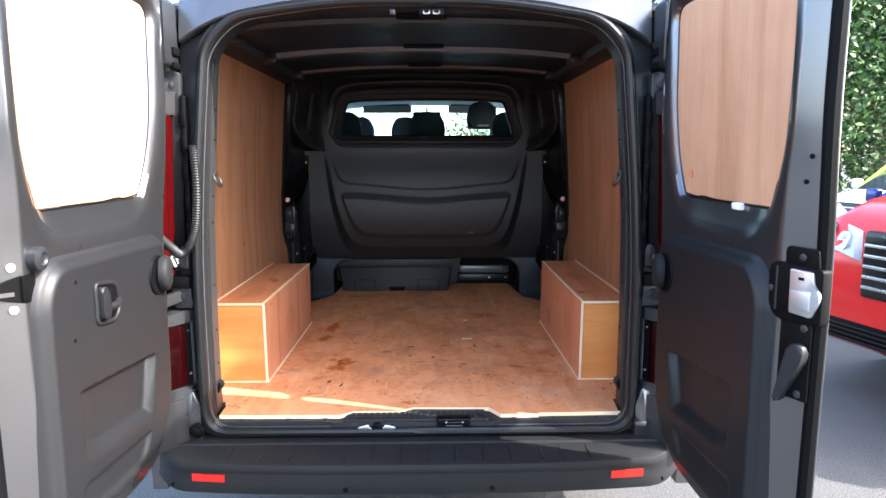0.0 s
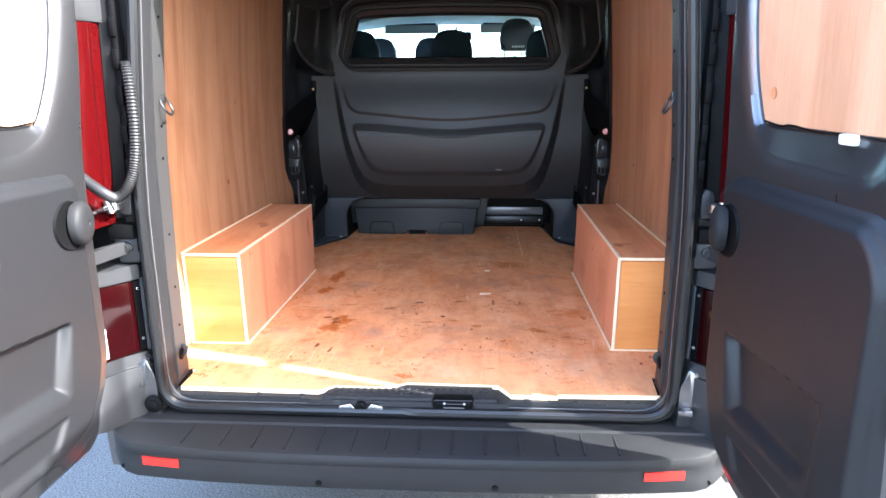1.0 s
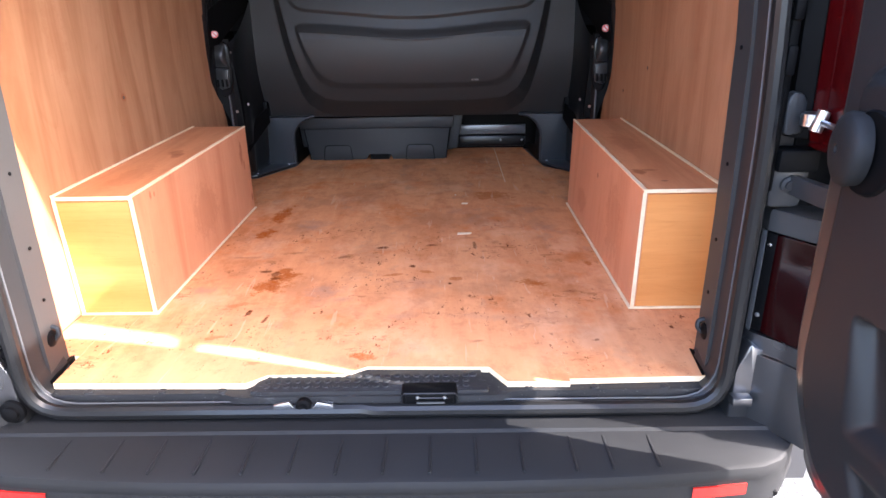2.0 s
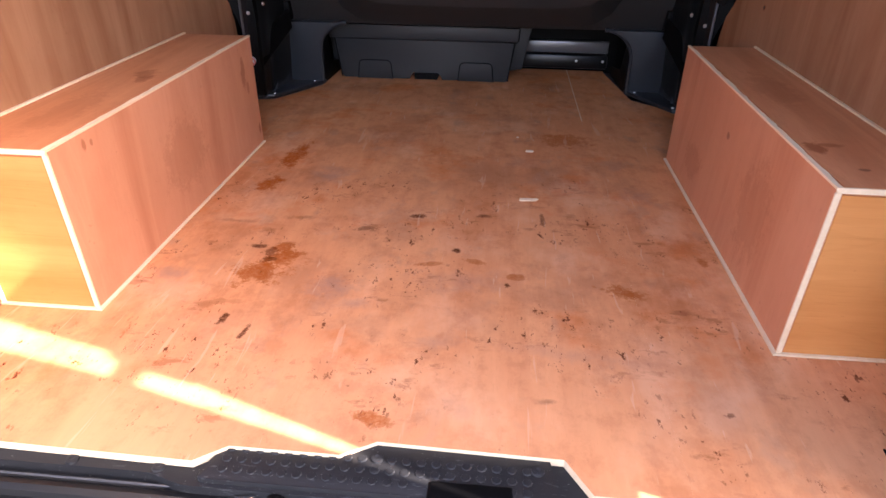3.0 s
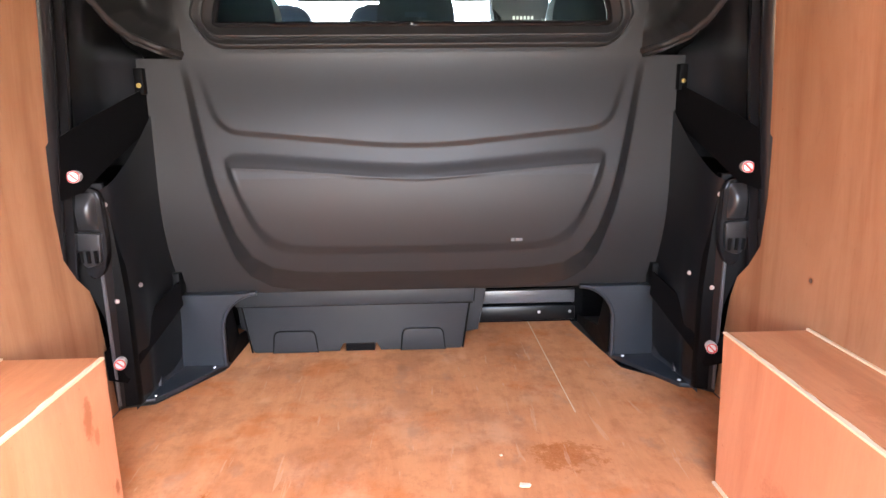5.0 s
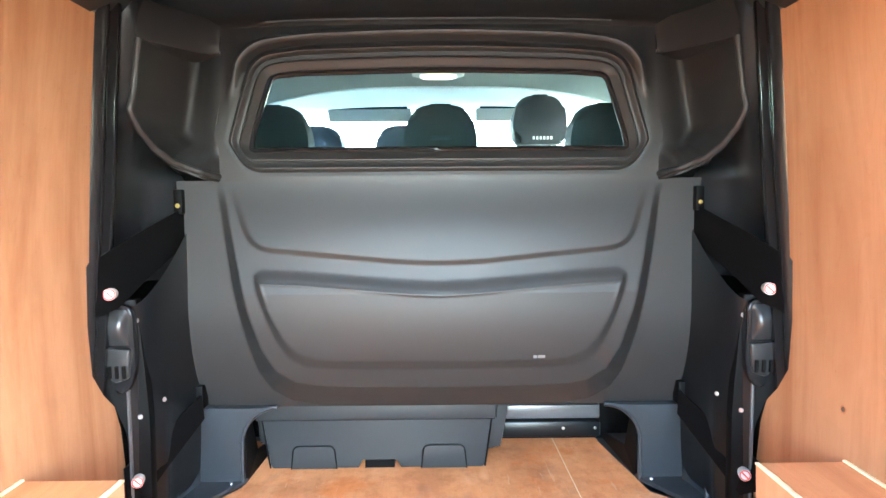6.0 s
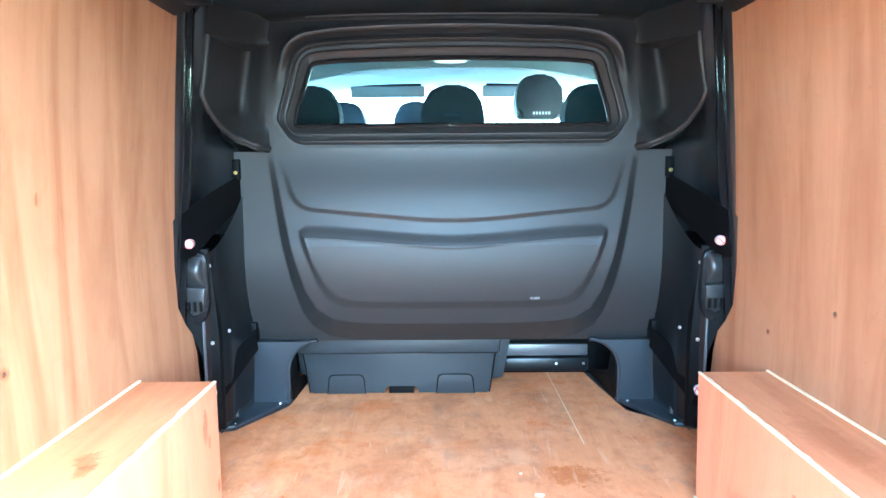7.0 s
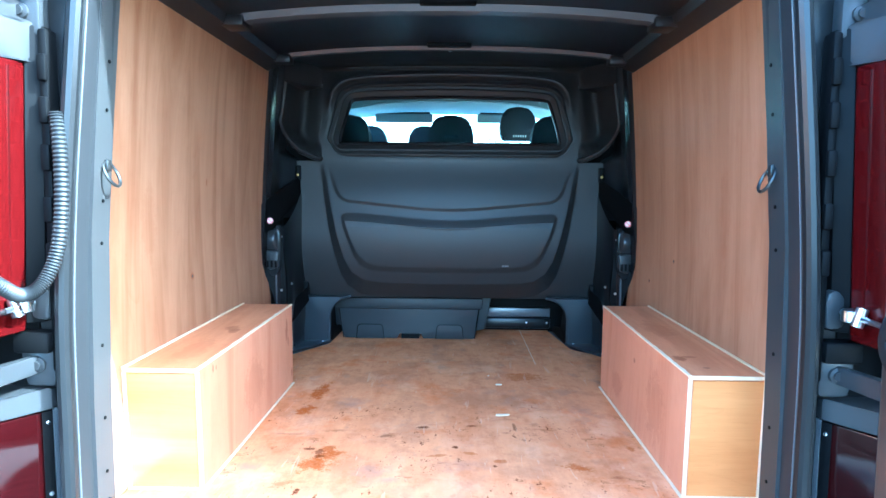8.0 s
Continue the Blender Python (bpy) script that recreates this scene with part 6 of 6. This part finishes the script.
    part("trim_panel", bm, door_trim, th, "moulded plastic lower trim with a pocket", smooth=55, recalc=True)
    # round stay knob beside the hinge
    part("stay_cup", lathe([(0.058, 0), (0.054, 0.008), (0.048, 0.006)], (X(0.738), -0.215, 1.135), (-s, 0, 0), 24), black_plastic, th)
    part("stay_knob", lathe([(0.049, 0), (0.051, 0.014), (0.047, 0.022), (0.034, 0.028), (0.012, 0.030), (0.006, 0.029), (0.005, 0.026), (0, 0.026)], (X(0.738), -0.188, 1.135), (-s, 0.25, 0), 32), bumper_plastic, th, "round plastic check strap cover", smooth=50)
    if s < 0:
        # pull handle in a cup, round stop, latch opening with rivets
        cup = rounded([(-0.548, 1.176), (-0.452, 1.163), (-0.440, 1.10), (-0.468, 1.072), (-0.548, 1.082)], [0.016, 0.034, 0.034, 0.024, 0.016], 6)
        part("handle_rim", tube([(X(0.7345), y, z) for y, z in cup], 0.006, 8, True), door_trim, th, "raised rim of the handle cup", smooth=70)
        part("handle_recess", prism(cup, "x", X(0.7360), X(0.7335)), black_plastic, th)
        grip = part("pull_handle", prism(rounded([(-0.545, 1.168), (-0.514, 1.163), (-0.506, 1.090), (-0.545, 1.090)], 0.013, 4), "x", X(0.735), X(0.7180), 0.006, 3), door_trim, th, "plastic pull handle")
        part("finger_bar", tube(curve_pts([(X(0.726), -0.510, 1.115), (X(0.722), -0.485, 1.112), (X(0.729), -0.455, 1.118)], 5), [0.010] * 6 + [0.009] * 5, 8), door_trim, grip, smooth=70)
        part("round_stop", lathe([(0.024, 0), (0.024, 0.018), (0.014, 0.022), (0.010, 0.018), (0, 0.018)], (X(0.764), -0.715, 1.262), (-s, 0, 0), 20), dark_plastic, th, "round rubber stop")
        part("latch_hole", slant(rounded([(-0.006, 1.176), (-0.006, 1.236), (0.03, 1.229), (0.076, 1.214), (0.078, 1.204), (0.03, 1.186)], 0.005, 4), -0.004, 0.0012), black_plastic, th)
        part("latch_cut", prism(rounded([(-0.752, 1.234), (-0.714, 1.234), (-0.714, 1.178), (-0.752, 1.178)], 0.010, 4), "x", X(0.7625), X(0.770), 0.001), black_plastic, th)
        part("latch_frame", slant([(0.020, 1.196), (0.020, 1.204), (0.062, 1.207), (0.062, 1.199)], 0.001, 0.004), steel, th)
        for u, z in ((0.022, 1.252), (0.022, 1.168)):
            part("rivet", slant([(u + 0.009 * math.cos(a), z + 0.008 * math.sin(a)) for a in span(0, 2 * math.pi, 12)[:-1]], -0.002, 0.003, 0.001), label_white, th, "bright rivet head")
        for y, z in ((-0.62, 1.195), (-0.64, 1.07)):
            part("screw", lathe([(0.005, 0), (0.004, 0.002), (0, 0.003)], (X(0.7355), y, z), (-s, 0, 0), 8), black_plastic, th)
    else:
        # lock case and lever on the free edge
        lk = part("lock_case", slant(rounded([(-0.018, 1.160), (-0.022, 1.240), (-0.010, 1.256), (0.094, 1.250), (0.094, 1.142), (0.004, 1.138)], 0.008, 3), -0.020, 0.007, 0.003), black_plastic, th, "black lock case")
        zb = part("lock_body", slant(rounded([(0.030, 1.158), (0.028, 1.246), (0.076, 1.245), (0.080, 1.218), (0.093, 1.206), (0.092, 1.190), (0.078, 1.156)], 0.005, 3), 0.005, 0.013, 0.003), galvanised, lk, "bright zinc lock body")
        part("step", slant([(0.036, 1.172), (0.034, 1.205), (0.078, 1.208), (0.076, 1.170)], 0.012, 0.019, 0.003), galvanised, zb)
        part("keyhole", slant([(0.048, 1.226), (0.048, 1.232), (0.060, 1.232), (0.060, 1.226)], 0.012, 0.0136), black_plastic, zb)
        part("lock_rim", slant([(-0.004, 1.158), (-0.004, 1.246), (0.000, 1.246), (0.000, 1.158)], 0.006, 0.009), dull_paint, lk)
        part("stud", slant([(-0.014 + 0.006 * math.cos(a), 1.200 + 0.007 * math.sin(a)) for a in span(0, 2 * math.pi, 10)[:-1]], 0.006, 0.010, 0.001), dull_paint, lk)
        part("plate", slant(rounded([(0.012, 1.250), (0.012, 1.282), (0.018, 1.289), (0.080, 1.286), (0.083, 1.250)], 0.004, 3), -0.002, 0.004, 0.001), black_plastic, th)
        lv = part("lever_plate", slant([(0.010, 0.985), (0.010, 1.145), (0.076, 1.145), (0.076, 0.985)], -0.002, 0.004, 0.001), black_plastic, th)
        part("lever", slant(rounded([(0.016, 0.976), (0.026, 0.974), (0.074, 1.070), (0.076, 1.100), (0.044, 1.104)], [0.004, 0.004, 0.012, 0.018, 0.016], 4), 0.004, 0.024, 0.006, 3), dark_plastic, lv, "black release lever")
        for u, z in ((0.050, 1.270), (0.062, 1.132), (0.058, 0.998)):
            part("screw", slant([(u + 0.008 * math.cos(a), z + 0.008 * math.sin(a)) for a in span(0, 2 * math.pi, 10)[:-1]], 0.003, 0.008, 0.002), dull_paint, th)
        for u, z in ((0.045, 1.414), (0.055, 1.462)):
            part("hole", slant([(u + 0.005 * math.cos(a), z + 0.005 * math.sin(a)) for a in span(0, 2 * math.pi, 8)[:-1]], -0.001, 0.0012), black_plastic, th)
    lean = 0.025 if s < 0 else 0.012
    for ob in th.children_recursive:
        for v in ob.data.vertices:
            v.co.x -= s * lean * float(smooth(np.array(v.co.z), 1.18, 1.62))
    th.location.x += -0.004 if s < 0 else -0.036
    return th


def hinges(s, owner):
    """Two hinges of a door, between the body corner and the door."""
    o = -0.012
    for z in (1.69, 1.005):
        h = part("hinge", prism([(s * x + o, q) for x, q in rounded([(0.755, z - 0.045), (0.815, z - 0.045), (0.825, z + 0.03), (0.79, z + 0.045), (0.755, z + 0.04)], 0.012, 3)], "y", 0.100, 0.135, 0.006), dull_paint, owner, "grey painted steel hinge")
        part("bolt", lathe([(0.015, 0), (0.015, 0.006), (0.009, 0.008), (0.009, 0.013), (0, 0.013)], (s * 0.787 + o, 0.100, z), (0, -1, 0), 12), dull_paint, h)
        part("arm", prism([(s * x + o, y) for x, y in [(0.80, 0.115), (0.822, 0.02), (0.835, -0.03), (0.835, -0.115), (0.818, -0.115), (0.815, -0.035), (0.802, 0.015), (0.785, 0.105)]], "z", z - 0.018, z + 0.018, 0.004), dull_paint, h)
        part("pin", tube([(s * 0.820 + o, -0.02, z - 0.04), (s * 0.820 + o, -0.02, z + 0.04)], 0.011, 10), steel, h)


hinges(-1, door(-1))
hinges(1, door(1))

# the rear end sits a little off the bay's centre line
REAR = -0.012
for ob in list(scene.objects):
    if ob.parent is None and ob.name.split(".")[0] in ("rear_frame", "door_seal", "pillar_left", "pillar_right", "lashing_ring", "corner_left", "corner_right", "tail_lamp", "lower_tail_lamp",
                                                      "check_strap", "loom_boot", "door_buffer", "stop_block", "rear_bumper", "bumper_infill", "sill_trim", "roof_header"):
        ob.location.x += REAR

# ---- outside: parked cars, hedge trees, yard ----
car_red = plain("car_red", (0.62, 0.02, 0.02), 0.18, 0.0, grain=0.04, scale=10, bump=0.0)
car_blue = plain("car_blue", (0.02, 0.035, 0.16), 0.18, 0.2, grain=0.04, scale=10, bump=0.0)
car_white = plain("car_white", (0.72, 0.74, 0.75), 0.2, 0.0, grain=0.03, scale=10, bump=0.0)
hi_vis = plain("hi_vis", (0.55, 0.80, 0.08), 0.35)
car_glass = plain("car_glass", (0.03, 0.04, 0.045), 0.06, bump=0.0)
tyre = plain("tyre", (0.018, 0.018, 0.018), 0.8)


def parked_car(label, paint, at, turn, van=False, stripe=False, size=1.0):
    """A parked car that faces -y before it is turned; its body is lofted from cross sections."""
    th = thing("parked_car", label, "car", (at[0], at[1], 0), "parked cars")
    m = pose(at[0], at[1], 0, 0, 0, turn) @ Matrix.Scale(size, 4)

    def give(name, bm, mat, parent, lab="", **k):
        bm.transform(m)
        return part(name, bm, mat, parent, lab, **k)

    up = 1.14 if van else 1.0
    hood, roof = (1.12, 1.92) if van else (0.92, 1.46)
    w = 0.92 if van else 0.86
    st = [(-0.02, 0.36, 0.62, 0.80), (0.0, 0.30, 0.78, 0.90), (0.10, 0.25, hood - 0.14, 0.97), (0.35, 0.24, hood - 0.04, 1.0), (0.95, 0.24, hood + 0.06, 1.0), (2.2, 0.24, hood + 0.08, 1.0), (3.9, 0.26, hood + 0.08, 1.0), (4.25, 0.32, hood, 0.95)]
    loops = []
    for y, z0, z1, k in st:
        q = rounded([(-w * k * 0.94, z0), (w * k * 0.94, z0), (w * k, (z0 + z1) / 2), (w * k * 0.90, z1), (-w * k * 0.90, z1), (-w * k, (z0 + z1) / 2)], 0.10, 4)
        loops.append([(x, y, z) for x, z in q])
    body = give("body", loft(loops, caps=(True, True)), paint, th, smooth=50)
    cz = hood + 0.02
    cabin = [(0.85, cz, cz + 0.02, 0.86), (1.55 if not van else 1.35, cz, roof - 0.03, 0.76), (1.9, cz, roof, 0.76), (3.5, cz, roof - 0.02, 0.75), (4.1, cz, cz + 0.25, 0.80)]
    loops = []
    for y, z0, z1, k in cabin:
        q = rounded([(-w * 0.92, z0), (w * 0.92, z0), (w * k, z1), (-w * k, z1)], 0.06, 4)
        loops.append([(x, y, z) for x, z in q])
    give("glasshouse", loft(loops, caps=(True, True)), car_glass, th, "dark glass", smooth=50)
    give("roof", sheet(lambda u, v: (u * w * 0.765, v, roof + 0.012 - 0.03 * abs(u) ** 3), span(-1, 1, 10), span(1.5, 3.6, 6), thick=0.02), paint, th, smooth=50)
    for sx in (-1, 1):
        give("roof_pillar", tube([(sx * w * 0.90, 0.9, cz), (sx * w * 0.77, 1.5, roof - 0.02)], 0.03, 8), hi_vis if stripe else paint, th)
        give("roof_pillar", tube([(sx * w * 0.93, 2.45, cz), (sx * w * 0.775, 2.45, roof - 0.02)], 0.035, 8), paint, th)
        lamp = give("headlight", loft([[(sx * x, y, z) for x, y, z in ((w * 0.50, -0.01, 0.66 * up), (w * 0.93, 0.08, 0.70 * up), (w * 0.97, 0.24, 0.92 * up), (w * 0.58, 0.06, 0.80 * up))], [(sx * x, y - 0.03, z) for x, y, z in ((w * 0.53, -0.01, 0.68 * up), (w * 0.90, 0.08, 0.72 * up), (w * 0.94, 0.23, 0.90 * up), (w * 0.60, 0.05, 0.79 * up))]], caps=(True, True)), lamp_clear, th, "clear headlight", smooth=40)
        for k, q in ((0.68, 0.742), (0.84, 0.785)):
            give("reflector", lathe([(0.062, -0.01), (0.060, 0.012), (0.050, 0.014), (0.020, 0.002), (0, 0.001)], (sx * w * k, 0.01 + (k - 0.6) * 0.26, q * up), (sx * 0.35, -1, 0.25), 20), galvanised if k < 0.7 else black_gloss, lamp, smooth=40)
        give("mirror", box(sx * (w + 0.02), 1.05, cz + 0.02, sx * (w + 0.18), 1.15, cz + 0.17, 0.03, 3), paint, th)
        for y in (0.85, 3.35):
            wh = give("wheel", lathe([(0.18, 0), (0.31, 0.0), (0.325, 0.03), (0.325, 0.17), (0.31, 0.20), (0.18, 0.20)], (sx * (w - 0.19), y, 0.325), (sx, 0, 0), 28), tyre, th, "black tyre")
            give("rim", lathe([(0.19, 0.17), (0.17, 0.195), (0.05, 0.18), (0, 0.19)], (sx * (w - 0.19), y, 0.325), (sx, 0, 0), 20), galvanised, wh)
    grille = give("grille", box(-w * 0.47, -0.045, 0.50 * up, w * 0.47, 0.04, 0.82 * up, 0.02, 2), black_gloss, th, "black grille with chrome bars")
    for i in range(5):
        give("bar", box(-w * 0.45, -0.056, (0.545 + i * 0.05) * up, w * 0.45, -0.04, (0.56 + i * 0.05) * up, 0.004), steel, grille)
    give("badge", lathe([(0.055, 0), (0.05, 0.012), (0, 0.014)], (0, -0.05, 0.67 * up), (0, -1, 0), 20), steel, grille)
    low = give("lower_intake", box(-w * 0.72, -0.035, 0.30, w * 0.72, 0.06, 0.42, 0.02, 2), black_plastic, th)
    for i in range(4):
        give("slat", box(-w * 0.70, -0.042, 0.315 + i * 0.025, w * 0.70, -0.03, 0.322 + i * 0.025), dark_plastic, low)
    return th


parked_car("bright red parked van with chrome-barred grille", car_red, (2.74, 1.23), -78, van=True, size=1.10)
parked_car("dark blue parked car in the yard", car_blue, (4.05, 3.75), -78)
parked_car("white parked van with a yellow-green stripe", car_white, (5.9, 6.75), -78, stripe=True)


def tree(at, h, r, seed, n=2600, leaf_size=0.12, label="broad leafy green tree at the yard's edge"):
    rnd = random.Random(seed)
    th = thing("tree", label, "tree", (*at, 0), "hedge trees")
    lean = rnd.uniform(-0.3, 0.3)
    trunk = tube([(at[0], at[1], -0.05), (at[0] + lean * 0.3, at[1], h * 0.25), (at[0] + lean, at[1] + lean * 0.4, h * 0.6)], [0.22, 0.16, 0.07], 10)
    limbs = []
    for i in range(9):
        a, z = rnd.uniform(0, 6.28), rnd.uniform(0.2, 0.55) * h
        e = (at[0] + math.cos(a) * r * 0.7, at[1] + math.sin(a) * r * 0.7, z + h * 0.25)
        limbs.append(e)
        tube([(at[0] + lean * z / h, at[1], z), tuple((Vector((at[0], at[1], z)) + Vector(e)) / 2 + Vector((0, 0, 0.15))), e], [0.08, 0.05, 0.02], 6, bm=trunk)
    part("trunk", trunk, bark, th)
    clumps = [(Vector(e) + Vector((rnd.gauss(0, 0.3), rnd.gauss(0, 0.3), rnd.gauss(0, 0.4))), rnd.uniform(0.5, 0.95) * r * 0.55) for e in limbs for _ in (0, 1)]
    clumps += [(Vector((at[0] + rnd.gauss(0, r * 0.4), at[1] + rnd.gauss(0, r * 0.4), rnd.uniform(0.12, 0.95) * h)), r * rnd.uniform(0.3, 0.5)) for _ in range(16)]
    verts, faces = [], []
    for i in range(n):
        c, cr = clumps[rnd.randrange(len(clumps))]
        d = Vector((rnd.gauss(0, 1), rnd.gauss(0, 1), rnd.gauss(0, 1))).normalized() * cr * rnd.uniform(0.55, 1.05) ** 0.6
        p = c + d
        p.z = max(p.z, 0.05)
        s = rnd.uniform(0.5, 1.1) * leaf_size
        u = Vector((rnd.gauss(0, 1), rnd.gauss(0, 1), rnd.gauss(0, 0.6))).normalized()
        v = u.cross(Vector((rnd.gauss(0, 1), rnd.gauss(0, 1), rnd.gauss(0, 1)))).normalized()
        k = len(verts)
        verts += [tuple(p - u * s), tuple(p + v * s * 0.55), tuple(p + u * s), tuple(p - v * s * 0.55)]
        faces.append((k, k + 1, k + 2, k + 3))
    me = bpy.data.meshes.new("crown")
    me.from_pydata(verts, [], faces)
    me.materials.append(leaf)
    cr = new("crown", me)
    cr.parent, cr.matrix_parent_inverse = th, world_of(th).inverted()
    return th


for i, (x, y, h, r) in enumerate(((7.5, 10.5, 6.0, 2.3), (10.8, 13.0, 7.0, 2.6), (14.0, 11.5, 6.5, 2.5), (17.5, 15.0, 7.5, 2.8), (12.5, 17.5, 8.0, 3.0), (9.0, 18.0, 7.5, 2.8))):
    tree((x, y), h, r, 20 + i, 34000 if i in (0, 1, 4) else 7000, 0.07 if i in (0, 1, 4) else 0.12)
for i, (x, y, h, r) in enumerate(((-7.0, 44.0, 5.0, 2.2), (3.0, 40.0, 4.6, 1.9), (7.5, 42.0, 6.0, 2.6), (-18.0, 45.0, 6.0, 3.0))):
    tree((x, y), h, r, 40 + i, 1300, 0.14, "leafy tree beyond the yard seen through the windscreen")
hall = thing("yard_building", "long low pale building beyond the yard", "building", (-3.0, 30.0, 0))
wall_mat = plain("pale_render", (0.62, 0.61, 0.58), 0.8, grain=0.12, scale=4, bump=0.1)
part("wall", box(-16.0, 29.5, 0.0, 5.0, 33.0, 2.35), wall_mat, hall)
part("roof", box(-16.4, 29.2, 2.36, 5.4, 33.3, 2.5, 0.02), roof_paint, hall)
for i in range(7):
    win = part("window", box(-14.8 + i * 2.8, 29.44, 1.0, -13.2 + i * 2.8, 29.52, 1.9, 0.02), white_plastic, hall)
    part("pane", box(-14.7 + i * 2.8, 29.42, 1.08, -13.3 + i * 2.8, 29.439, 1.82), car_glass, win)
